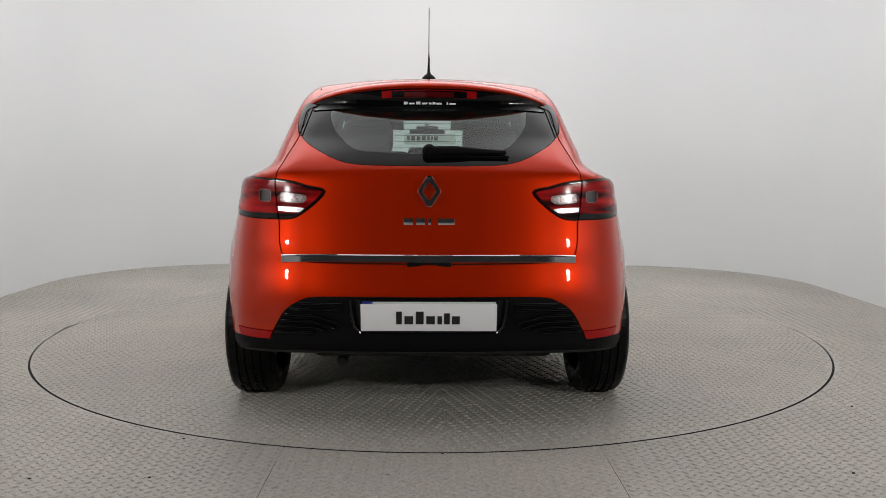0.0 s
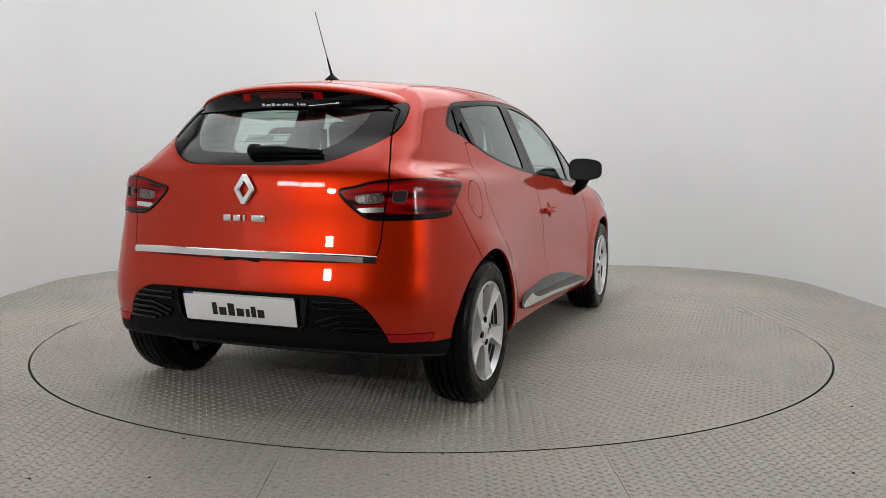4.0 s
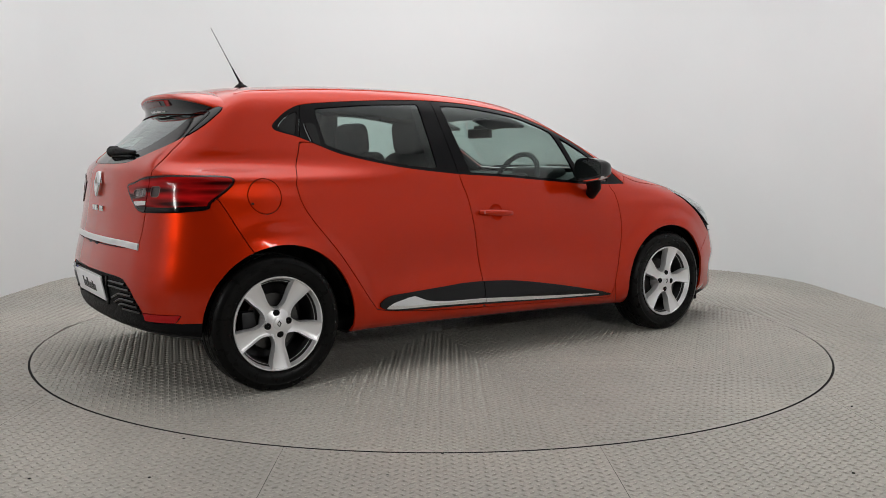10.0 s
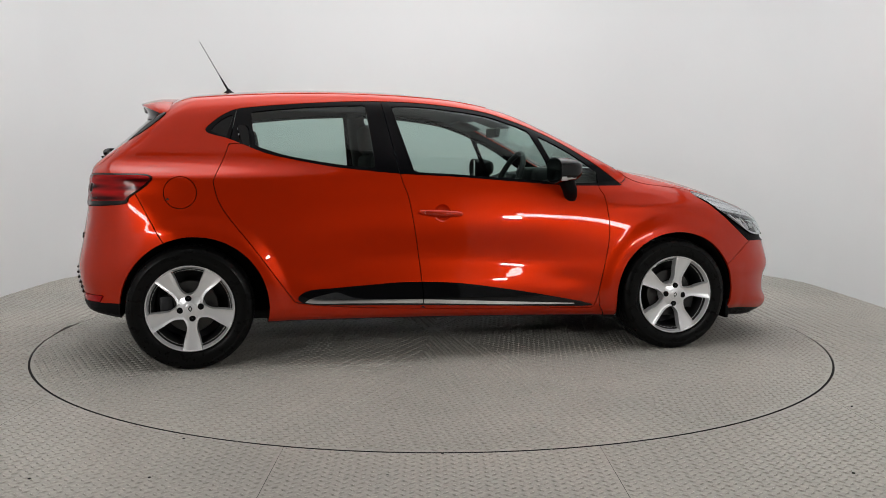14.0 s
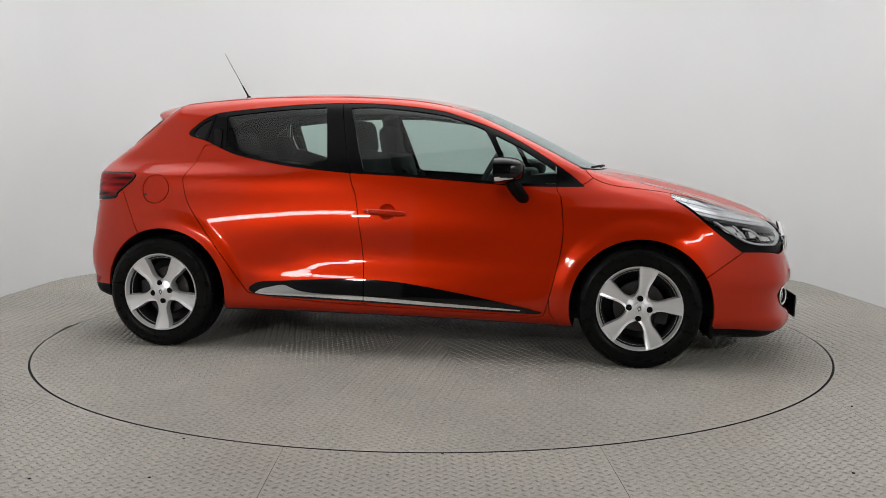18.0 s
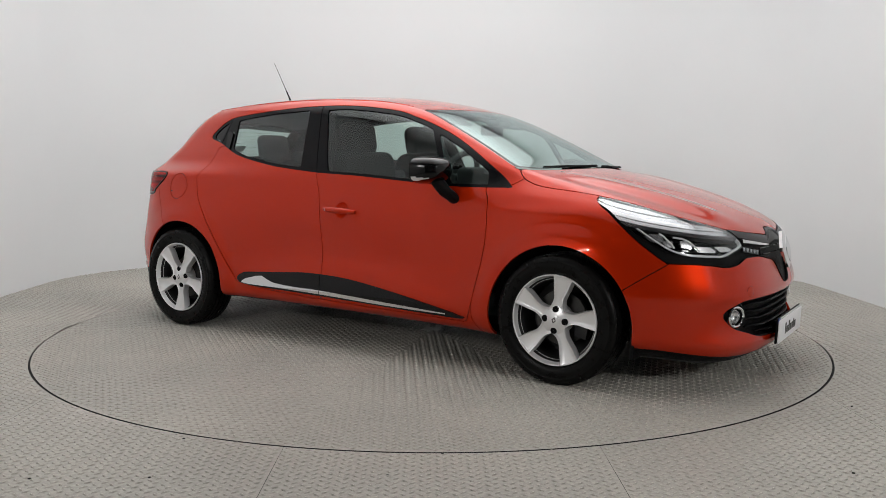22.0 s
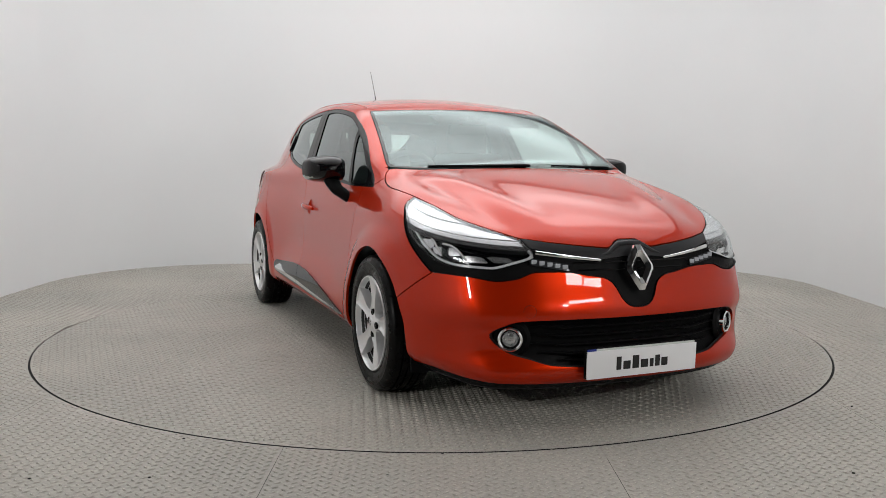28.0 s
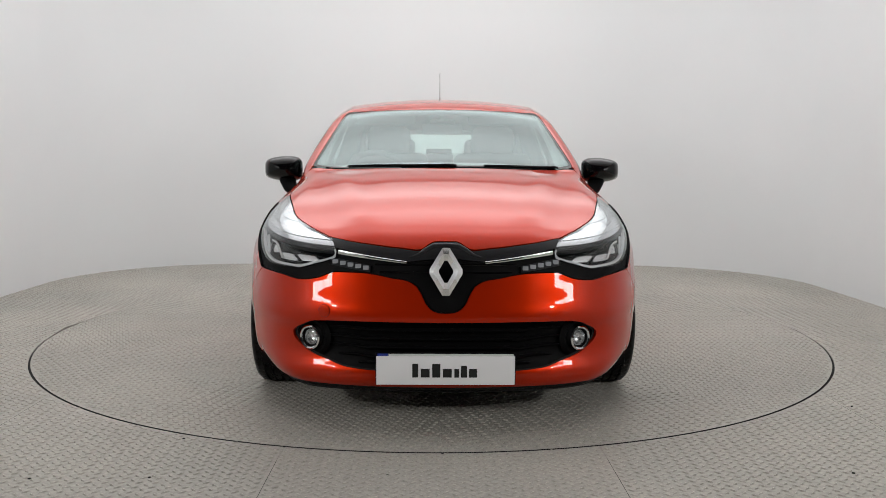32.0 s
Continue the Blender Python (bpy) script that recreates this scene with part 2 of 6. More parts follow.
def rounded_path(pts, closed=True, n=8):
    """A smooth outline through corner points (Catmull-Rom); a point with a third value 1 stays a sharp corner."""
    out, m = [], len(pts)
    for i in range(m if closed else m - 1):
        p1, p2 = pts[i], pts[(i + 1) % m]
        p0 = pts[i - 1] if i or closed else p1
        p3 = pts[(i + 2) % m] if i < m - 2 or closed else p2
        if len(p1) > 2:
            p0 = p1
        if len(p2) > 2:
            p3 = p2
        for k in range(n):
            t = k / n
            out.append(tuple(0.5 * (2 * p1[a] + (p2[a] - p0[a]) * t + (2 * p0[a] - 5 * p1[a] + 4 * p2[a] - p3[a]) * t * t
                                    + (3 * p1[a] - p0[a] - 3 * p2[a] + p3[a]) * t ** 3) for a in (0, 1)))
    if not closed:
        out.append(tuple(pts[-1][:2]))
    return out


# ---- the car's outer surface ----
def bspline(u, values):
    """Cubic B-spline over evenly laid values at u (in steps)."""
    values = np.asarray(values, float)
    n = len(values)
    i = np.clip(np.floor(u).astype(int), 0, n - 2)
    t = u - i
    w = ((1 - t) ** 3 / 6, (3 * t ** 3 - 6 * t ** 2 + 4) / 6, (-3 * t ** 3 + 3 * t ** 2 + 3 * t + 1) / 6, t ** 3 / 6)
    g = [values[np.clip(i + k, 0, n - 1)] for k in (-1, 0, 1, 2)]
    return sum(a * b for a, b in zip(w, g))


def hermite(x, xs, ys):
    """Monotone cubic through knots."""
    xs, ys = np.asarray(xs, float), np.asarray(ys, float)
    h, d = np.diff(xs), np.diff(ys) / np.diff(xs)
    m = np.concatenate([[d[0]], (d[1:] * h[:-1] + d[:-1] * h[1:]) / (h[:-1] + h[1:]), [d[-1]]])
    m[1:-1] = np.where(d[1:] * d[:-1] <= 0, 0, np.sign(m[1:-1]) * np.minimum(np.abs(m[1:-1]), 3 * np.minimum(np.abs(d[1:]), np.abs(d[:-1]))))
    x = np.clip(x, xs[0], xs[-1])
    i = np.clip(np.searchsorted(xs, x) - 1, 0, len(xs) - 2)
    t = (x - xs[i]) / h[i]
    return ((1 + 2 * t) * (1 - t) ** 2 * ys[i] + t * (1 - t) ** 2 * h[i] * m[i] + t * t * (3 - 2 * t) * ys[i + 1] + t * t * (t - 1) * h[i] * m[i + 1])


class Line:
    """A smooth curve through knots, softened to a B-spline."""

    def __init__(self, lo, hi, step, knots):
        self.lo, self.step = lo, step
        self.values = hermite(np.arange(lo, hi + step / 2, step), *zip(*knots))

    def __call__(self, x):
        return bspline((x - self.lo) / self.step, self.values)


# half width of the body at a number of heights, along the car
STATIONS = (-1.95, -1.6, -1.29, -0.9, -0.3, 0.4, 0.9, 1.29, 1.65, 2.0)
LEVELS = [
    (0.14, (0.6, 0.66, 0.7, 0.72, 0.72, 0.72, 0.72, 0.72, 0.68, 0.6)),
    (0.20, (0.7, 0.76, 0.8, 0.7975, 0.79, 0.79, 0.7975, 0.8, 0.76, 0.66)),
    (0.30, (0.773, 0.842, 0.868, 0.843, 0.842, 0.8415, 0.845, 0.852, 0.828, 0.7)),
    (0.38, (0.7796, 0.86, 0.8767, 0.8453, 0.8355, 0.835, 0.8456, 0.8607, 0.8429, 0.7087)),
    (0.42, (0.78, 0.8618, 0.8778, 0.846, 0.8272, 0.8275, 0.8446, 0.8618, 0.8447, 0.7098)),
    (0.46, (0.78, 0.862, 0.878, 0.8441, 0.8161, 0.818, 0.8407, 0.862, 0.845, 0.71)),
    (0.50, (0.7779, 0.8602, 0.8769, 0.8409, 0.8058, 0.8093, 0.8358, 0.8618, 0.8444, 0.709)),
    (0.55, (0.7708, 0.854, 0.8728, 0.8382, 0.7992, 0.8047, 0.8314, 0.8602, 0.841, 0.7045)),
    (0.60, (0.7611, 0.8452, 0.8663, 0.835, 0.7975, 0.803, 0.8271, 0.8558, 0.8338, 0.696)),
    (0.66, (0.7494, 0.8334, 0.856, 0.8295, 0.797, 0.802, 0.82, 0.845, 0.818, 0.68)),
    (0.70, (0.7414, 0.8241, 0.8477, 0.8239, 0.7949, 0.8, 0.8138, 0.835, 0.8035, 0.6658)),
    (0.75, (0.7321, 0.8121, 0.8352, 0.8145, 0.789, 0.794, 0.8042, 0.82, 0.7817, 0.6442)),
    (0.80, (0.7216, 0.7988, 0.8212, 0.8031, 0.7804, 0.785, 0.7911, 0.7998, 0.754, 0.6181)),
    (0.86, (0.705, 0.78, 0.803, 0.7877, 0.7682, 0.772, 0.769, 0.765, 0.71, 0.58)),
    (0.96, (0.67, 0.745, 0.77, 0.7623, 0.7484, 0.744, 0.72, 0.68, 0.61, 0.5)),
    (1.01, (0.58, 0.65, 0.7, 0.727, 0.734, 0.729, 0.7135, 0.67, 0.59, 0.485)),
    (1.08, (0.542, 0.61, 0.663, 0.697, 0.709, 0.706, 0.69, 0.65, 0.572, 0.47)),
    (1.20, (0.48, 0.55, 0.605, 0.645, 0.662, 0.66, 0.645, 0.6, 0.53, 0.43)),
    (1.36, (0.4, 0.475, 0.532, 0.577, 0.598, 0.597, 0.575, 0.53, 0.46, 0.36)),
    (1.50, (0.34, 0.415, 0.475, 0.525, 0.545, 0.535, 0.5, 0.46, 0.4, 0.3)),
]
GX, GZ = np.arange(-2.2, 2.401, 0.05), np.arange(0.0, 1.601, 0.025)
ROWS = np.array([Line(-2.2, 2.4, 0.12, list(zip(STATIONS, row)))(GX) for _, row in LEVELS])
TABLE = np.array([hermite(GZ, [z for z, _ in LEVELS], ROWS[:, i]) for i in range(len(GX))])


def spline2(x, z):
    ux, uz = (x - GX[0]) / 0.05, (z - GZ[0]) / 0.025
    i, j = np.clip(np.floor(ux).astype(int), 1, len(GX) - 3), np.clip(np.floor(uz).astype(int), 1, len(GZ) - 3)
    t, s = np.clip(ux - i, 0, 1), np.clip(uz - j, 0, 1)
    wt = ((1 - t) ** 3 / 6, (3 * t ** 3 - 6 * t ** 2 + 4) / 6, (-3 * t ** 3 + 3 * t ** 2 + 3 * t + 1) / 6, t ** 3 / 6)
    ws = ((1 - s) ** 3 / 6, (3 * s ** 3 - 6 * s ** 2 + 4) / 6, (-3 * s ** 3 + 3 * s ** 2 + 3 * s + 1) / 6, s ** 3 / 6)
    return sum(wt[a] * ws[b] * TABLE[i + a - 1, j + b - 1] for a in range(4) for b in range(4))


ARCHES = ((1.302, 0.299, 0.357), (-1.271, 0.303, 0.359))


def half_width(x, z):
    w = spline2(x, z)
    for cx, cz, r in ARCHES:
        d = np.hypot(x - cx, z - cz)
        s = np.clip((r + 0.115 - d) / 0.085, 0, 1)
        w = w + 0.012 * s * s * (3 - 2 * s)
    # creases: along the haunch towards the tail lamp, and over the front wheel
    a, b = np.clip((-0.75 - x) / 0.6, 0, 1), np.clip((x - 0.85) / 0.25, 0, 1) * np.clip((1.62 - x) / 0.25, 0, 1)
    w = w + 0.009 * a * np.exp(-((z - 0.958) / 0.028) ** 2) + 0.006 * b * np.exp(-((z - 0.80) / 0.03) ** 2)
    # shallow hollows low in the doors, behind the front wheel and before the rear one
    for cx, cz in ((-0.62, 0.45), (0.66, 0.41)):
        w = w - 0.006 * np.exp(-((x - cx) / 0.17) ** 2 - ((z - cz) / 0.055) ** 2)
    return w


TOP = Line(-2.0, 2.4, 0.06, [(-2.0, 1.25), (-1.6, 1.345), (-1.4, 1.382), (-1.12, 1.412), (-0.84, 1.431), (-0.5, 1.438), (-0.15, 1.426), (0.1, 1.402),
                             (0.3, 1.363), (0.42, 1.328), (0.55, 1.272), (0.72, 1.192), (0.89, 1.104), (1.03, 1.032), (1.12, 1.006), (1.2, 0.992),
                             (1.34, 0.964), (1.5, 0.926), (1.7, 0.870), (1.85, 0.818), (1.98, 0.762), (2.1, 0.70), (2.4, 0.5)])
CROWN = Line(-2.0, 2.4, 0.1, [(-2.0, 0.16), (-0.5, 0.15), (0.3, 0.13), (0.7, 0.12), (1.1, 0.09), (1.5, 0.11), (2.0, 0.16), (2.4, 0.16)])
NOSE = Line(0.0, 1.6, 0.03, [(0.0, 1.92), (0.13, 2.05), (0.17, 2.110), (0.20, 2.134), (0.23, 2.137), (0.265, 2.120), (0.30, 2.110), (0.385, 2.113), (0.415, 2.132), (0.44, 2.136), (0.47, 2.132), (0.50, 2.1225), (0.55, 2.105), (0.62, 2.086),
                             (0.70, 2.075), (0.80, 2.03), (1.0, 1.8), (1.6, 1.2)])
TAIL = Line(0.0, 1.6, 0.03, [(0.0, -1.70), (0.2, -1.83), (0.27, -1.885), (0.38, -1.892), (0.45, -1.908), (0.50, -1.908), (0.55, -1.901), (0.60, -1.889), (0.635, -1.881), (0.68, -1.8745), (0.73, -1.8645),
                             (0.78, -1.856), (0.90, -1.842), (0.97, -1.831), (1.0, -1.822), (1.03, -1.797), (1.15, -1.668), (1.27, -1.537), (1.45, -1.34), (1.6, -1.18)])
FLOOR = Line(-2.2, 2.4, 0.1, [(-2.2, 0.29), (-1.85, 0.282), (-1.6, 0.255), (-1.4, 0.215), (-1.2, 0.205), (-0.9, 0.215), (0.9, 0.185), (1.4, 0.165), (2.0, 0.128), (2.4, 0.125)])
NOSE_PLAN = Line(0.0, 1.1, 0.03, [(0.0, 0.0), (0.2, 0.008), (0.35, 0.028), (0.48, 0.062), (0.6, 0.12), (0.7, 0.205), (0.78, 0.325), (0.85, 0.52), (1.1, 1.6)])
TAIL_PLAN = Line(0.0, 1.1, 0.03, [(0.0, 0.0), (0.25, 0.010), (0.45, 0.034), (0.6, 0.065), (0.7, 0.112), (0.77, 0.185), (0.83, 0.315), (0.9, 0.55), (1.1, 1.35)])


def smax(a, b, k):
    h = np.maximum(k - np.abs(a - b), 0) / k
    return np.maximum(a, b) + h * h * k * 0.25


def body(p):
    """Signed distance, about, to the car's outer surface."""
    x, y, z = p[:, 0], np.sqrt(p[:, 1] ** 2 + 1e-8), p[:, 2]
    side = (y - half_width(x, z)) * 0.97
    # two soft ridges run down the bonnet, with a shallow valley outside each
    ridge = 0.50 - 0.20 * np.clip((x - 1.1) / 0.9, 0, 1)
    on = np.clip((x - 1.08) / 0.25, 0, 1) * np.clip((2.06 - x) / 0.22, 0, 1)
    swell = on * (0.009 * np.exp(-((y - ridge) / 0.075) ** 2) - 0.006 * np.exp(-((y - ridge - 0.135) / 0.06) ** 2))
    top = (z - TOP(x) + CROWN(x) * y * y - swell) * 0.93
    front = (x - NOSE(z) + NOSE_PLAN(y)) * 0.93
    up = np.clip((z - 0.98) / 0.16, 0, 1)
    rear = (TAIL(z) + TAIL_PLAN(y) * (1 + 0.8 * up * up * (3 - 2 * up)) - x) * 0.92
    f = smax(side, top, 0.085)
    f = smax(f, front, 0.10)
    f = smax(f, rear, 0.10)
    return smax(f, FLOOR(x) - z, 0.05)


def slope(p, e=0.0015):
    g = np.stack([body(p + e * a) - body(p - e * a) for a in np.eye(3)], -1) / (2 * e)
    return g


def settle(p, rounds=3):
    for _ in range(rounds):
        g = slope(p)
        p = p - (body(p) / np.maximum((g ** 2).sum(1), 0.05))[:, None] * g
    return p


def surface_net(lo, hi, step):
    """A mesh of quads over the zero surface of body()."""
    ax = [np.arange(a, b + step / 2, step) for a, b in zip(lo, hi)]
    n = [len(a) for a in ax]
    pts = np.stack(np.meshgrid(*ax, indexing="ij"), -1).reshape(-1, 3)
    val = np.concatenate([body(c) for c in np.array_split(pts, 40)]).reshape(n)
    neg = val < 0
    count = sum(neg[i:n[0] - 1 + i, j:n[1] - 1 + j, k:n[2] - 1 + k].astype(int) for i in (0, 1) for j in (0, 1) for k in (0, 1))
    act = (count > 0) & (count < 8)
    ids = np.full(act.shape, -1)
    ids[act] = np.arange(act.sum())
    cell = np.argwhere(act)
    verts = np.stack([ax[a][cell[:, a]] + step / 2 for a in range(3)], -1)
    faces = []
    for a in range(3):
        b, c = (a + 1) % 3, (a + 2) % 3
        cut = np.diff(neg.astype(int), axis=a)
        where = np.argwhere(cut != 0)
        ok = (where[:, b] > 0) & (where[:, c] > 0) & (where[:, b] < n[b] - 1) & (where[:, c] < n[c] - 1)
        where = where[ok]
        sign = cut[tuple(where.T)]
        quad = []
        for db, dc in ((-1, -1), (0, -1), (0, 0), (-1, 0)):
            q = where.copy()
            q[:, b] += db
            q[:, c] += dc
            quad.append(ids[tuple(q.T)])
        quad = np.stack(quad, -1)
        quad[sign > 0] = quad[sign > 0][:, ::-1]
        faces += [tuple(f) for f in quad[(quad >= 0).all(1)].tolist()]
    return verts, faces


class Skin:
    """A pool of points on the surface, cut into panels along outlines."""

    def __init__(self, verts):
        self.v = settle(verts, 5)

    def cut(self, faces, field):
        """Split faces by field(points) into those inside (negative) and outside."""
        if not faces:
            return [], []
        d = field(self.v)
        d = np.where(np.abs(d) < 1e-7, 1e-7, d)
        lens = np.array([len(f) for f in faces])
        flat = d[np.concatenate([np.asarray(f) for f in faces])]
        at = np.concatenate([[0], np.cumsum(lens)[:-1]])
        lo, hi = np.minimum.reduceat(flat, at), np.maximum.reduceat(flat, at)
        inside = [f for f, h in zip(faces, hi) if h < 0]
        outside = [f for f, l in zip(faces, lo) if l > 0]
        new_at, new_pts, base = {}, [], len(self.v)
        for f in (f for f, l, h in zip(faces, lo, hi) if l < 0 < h):
            a_in, a_out = [], []
            for i, v in enumerate(f):
                w = f[(i + 1) % len(f)]
                (a_in if d[v] < 0 else a_out).append(v)
                if (d[v] < 0) != (d[w] < 0):
                    key = (min(v, w), max(v, w))
                    if key not in new_at:
                        t = d[key[0]] / (d[key[0]] - d[key[1]])
                        new_at[key] = base + len(new_pts)
                        new_pts.append(self.v[key[0]] * (1 - t) + self.v[key[1]] * t)
                    a_in.append(new_at[key])
                    a_out.append(new_at[key])
            if len(a_in) > 2:
                inside.append(tuple(a_in))
            if len(a_out) > 2:
                outside.append(tuple(a_out))
        if new_pts:
            pts = np.array(new_pts)
            self.v = np.concatenate([self.v, pts])
        return inside, outside


def outline(points, axes, gate=None, smooth=True, n=8):
    """Signed distance in a flat view (axes: two of 0, 1, 2) to an outline; gate adds a further limit."""
    path = np.array(rounded_path(points, n=n) if smooth else [p[:2] for p in points])

    def field(v):
        p = np.abs(v[:, axes[0]]) if axes[0] == 1 else v[:, axes[0]]
        q = np.stack([p, v[:, axes[1]]], -1)
        best, wind = np.full(len(q), 1e9), np.zeros(len(q), int)
        near = (q[:, 0] > path[:, 0].min() - 0.1) & (q[:, 0] < path[:, 0].max() + 0.1) & (q[:, 1] > path[:, 1].min() - 0.1) & (q[:, 1] < path[:, 1].max() + 0.1)
        s = q[near]
        bb, ww = best[near], wind[near]
        for a, b in zip(path, np.roll(path, -1, 0)):
            ab = b - a
            if (ab ** 2).sum() < 1e-14:
                continue
            t = np.clip(((s - a) @ ab) / (ab @ ab), 0, 1)
            bb = np.minimum(bb, np.hypot(s[:, 0] - a[0] - t * ab[0], s[:, 1] - a[1] - t * ab[1]))
            cross = ab[0] * (s[:, 1] - a[1]) - ab[1] * (s[:, 0] - a[0])
            ww = ww + ((a[1] <= s[:, 1]) & (b[1] > s[:, 1]) & (cross > 0)).astype(int) - ((a[1] > s[:, 1]) & (b[1] <= s[:, 1]) & (cross < 0)).astype(int)
        out = np.full(len(q), 0.1)
        out[near] = np.where(ww != 0, -bb, bb)
        return np.maximum(out, gate(v)) if gate else out
    return field


def off(field, by):
    return lambda v: field(v) + by


def either(*fields):
    return lambda v: np.minimum.reduce([f(v) for f in fields])


def both(*fields):
    return lambda v: np.maximum.reduce([f(v) for f in fields])


def reach(points, way, far):
    """Where rays from points along way leave the body."""
    p, way = np.asarray(points, float), np.asarray(way, float)
    lo, hi = np.zeros(len(p)), np.full(len(p), far)
    for _ in range(40):
        mid = (lo + hi) / 2
        inside = body(p + mid[:, None] * way) < 0
        lo, hi = np.where(inside, mid, lo), np.where(inside, hi, mid)
    return p + lo[:, None] * way


def flank(x, z):
    """The point of the left flank at x, z."""
    return Vector(reach([(x, 0.0, z)], (0, 1, 0), 1.2)[0])


def nose(y, z):
    return Vector(reach([(0.8, y, z)], (1, 0, 0), 1.8)[0])


def tail(y, z):
    return Vector(reach([(-0.6, y, z)], (-1, 0, 0), 1.8)[0])


def crest(x, y):
    return Vector(reach([(x, y, 0.6)], (0, 0, 1), 1.2)[0])


# ---- the car ----
car = thing("hatchback_car", "glossy orange-red five-door hatchback parked on a round turntable", "car")

verts0, faces0 = surface_net((-2.1, -0.03, 0.03), (2.32, 0.96, 1.56), 0.0165)
skin = Skin(verts0)
half, _ = skin.cut(faces0, lambda v: -v[:, 1])


def skin_mesh(name, faces, mat, parent, label="", mirror=0, depth=0.012, shift=0.0, flange=True, rim=None, gloss=None):
    """A panel with turned-in edges. mirror 0: both halves in one mesh; 1: the left one; -1: the right one."""
    used = sorted({i for f in faces for i in f})
    at = {v: k for k, v in enumerate(used)}
    p = skin.v[used]
    g = slope(p)
    nrm = g / np.maximum(np.linalg.norm(g, axis=1), 1e-6)[:, None]
    p = p + nrm * shift
    fl = [tuple(at[i] for i in f) for f in faces]
    edge = {}
    for f in fl:
        for i, a in enumerate(f):
            b = f[(i + 1) % len(f)]
            if (b, a) in edge:
                del edge[(b, a)]
            else:
                edge[(a, b)] = True
    verts, normals, out = p.tolist(), nrm.tolist(), list(fl)
    flat_from = len(out)
    if flange:
        low = {}
        for a, b in edge:
            if p[a, 1] < 2e-3 and p[b, 1] < 2e-3 and mirror == 0:
                continue
            for q in (a, b):
                if q not in low:
                    low[q] = len(verts)
                    verts.append((p[q] - nrm[q] * depth).tolist())
            out.append((b, a, low[a], low[b]))
    loops = []
    for k, f in enumerate(out):
        if k < flat_from:
            loops += [normals[i] for i in f]
        else:
            a, b, c = (Vector(verts[i]) for i in f[:3])
            loops += [tuple((b - a).cross(c - a).normalized())] * len(f)
    if mirror <= 0:
        mv = [(x, -y, z) for x, y, z in verts]
        mf = [tuple(reversed(f)) for f in out]
        ml, k = [], 0
        for f in out:
            ml += [(n[0], -n[1], n[2]) for n in reversed(loops[k:k + len(f)])]
            k += len(f)
        if mirror < 0:
            verts, out, loops = mv, mf, ml
        else:
            k = len(verts)
            verts, out, loops = verts + mv, out + [tuple(i + k for i in f) for f in mf], loops + ml
    me = bpy.data.meshes.new(name)
    me.from_pydata(verts, [], out)
    me.materials.append(mat)
    me.shade_smooth()
    me.normals_split_custom_set([n if Vector(n).length > 0.1 else (0, 0, 1) for n in loops])
    return finish(new(name, me), parent, label)


def pair_mesh(name, faces, mat, label="", parent=None, **more):
    """The same panel on both flanks, each an object of its own."""
    left = skin_mesh(name, faces, mat, parent[0] if parent else car, label, mirror=1, **more)
    right = skin_mesh(name, faces, mat, parent[1] if parent else car, label, mirror=-1, **more)
    return left, right


def cut_all(faces, fields):
    """Inside all of several simple limits, cut one after another (for narrow pieces), and the rest."""
    inner, outer = faces, []
    for f in fields:
        inner, out = skin.cut(inner, f)
        outer += out
    return inner, outer


def below(line_x, line_z, axis=0):
    return lambda v: v[:, 2] - hermite(np.abs(v[:, 1]) if axis else v[:, 0], line_x, line_z)


SEAM = 0.0042


def carve(faces, field, seam=SEAM):
    """Inside, rest: with a narrow gap left open between them."""
    inner, rest = skin.cut(faces, off(field, -seam / 2))
    inner, _ = skin.cut(inner, off(field, seam / 2))
    return inner, rest


def above(line_x, line_z, axis=0):
    """Negative above a line z = f(x) or f(y)."""
    return lambda v: hermite(np.abs(v[:, 1]) if axis else v[:, 0], line_x, line_z) - v[:, 2]


shell = half  # kept whole for the dark inner shell
rest = half
for cx, cz, r in ARCHES:
    def arch(v, cx=cx, cz=cz, r=r):
        return np.maximum(np.hypot(v[:, 0] - cx, v[:, 2] - cz) - r, 0.42 - v[:, 1])
    _, rest = skin.cut(rest, arch)
    _, shell = skin.cut(shell, lambda v, f=arch: f(v) - 0.012)
under, rest = skin.cut(rest, lambda v: v[:, 2] - FLOOR(v[:, 0]) - 0.012)

# glazing on the flanks
DLO = outline([(-1.216, 1.18), (-1.175, 1.235), (-1.102, 1.283), (-1.01, 1.307), (-0.70, 1.335), (-0.397, 1.351), (-0.093, 1.346), (0.21, 1.312), (0.362, 1.271),
               (0.513, 1.217), (0.665, 1.146), (0.818, 1.054), (0.94, 0.970), (1.014, 0.909, 1), (0.868, 0.908), (0.661, 0.911), (0.364, 0.932),
               (0.066, 0.954), (-0.239, 0.970), (-0.533, 0.998), (-0.683, 1.021), (-0.834, 1.05), (-0.924, 1.073), (-1.013, 1.108), (-1.103, 1.144)], (0, 2),
              gate=lambda v: 0.42 - v[:, 1])
dlo, rest = skin.cut(rest, DLO)
_, shell = skin.cut(shell, off(DLO, 0.004))
FRONT_GLASS = outline([(-0.262, 1.325, 1), (-0.093, 1.325), (0.21, 1.29), (0.362, 1.25), (0.485, 1.205, 1), (0.57, 1.04), (0.618, 0.929, 1), (0.364, 0.948), (0.066, 0.969), (-0.157, 0.980, 1)], (0, 2))
VENT_GLASS = outline([(0.535, 1.180, 1), (0.665, 1.115), (0.80, 1.03), (0.865, 0.982, 1), (0.868, 0.925, 1), (0.662, 0.926, 1)], (0, 2))
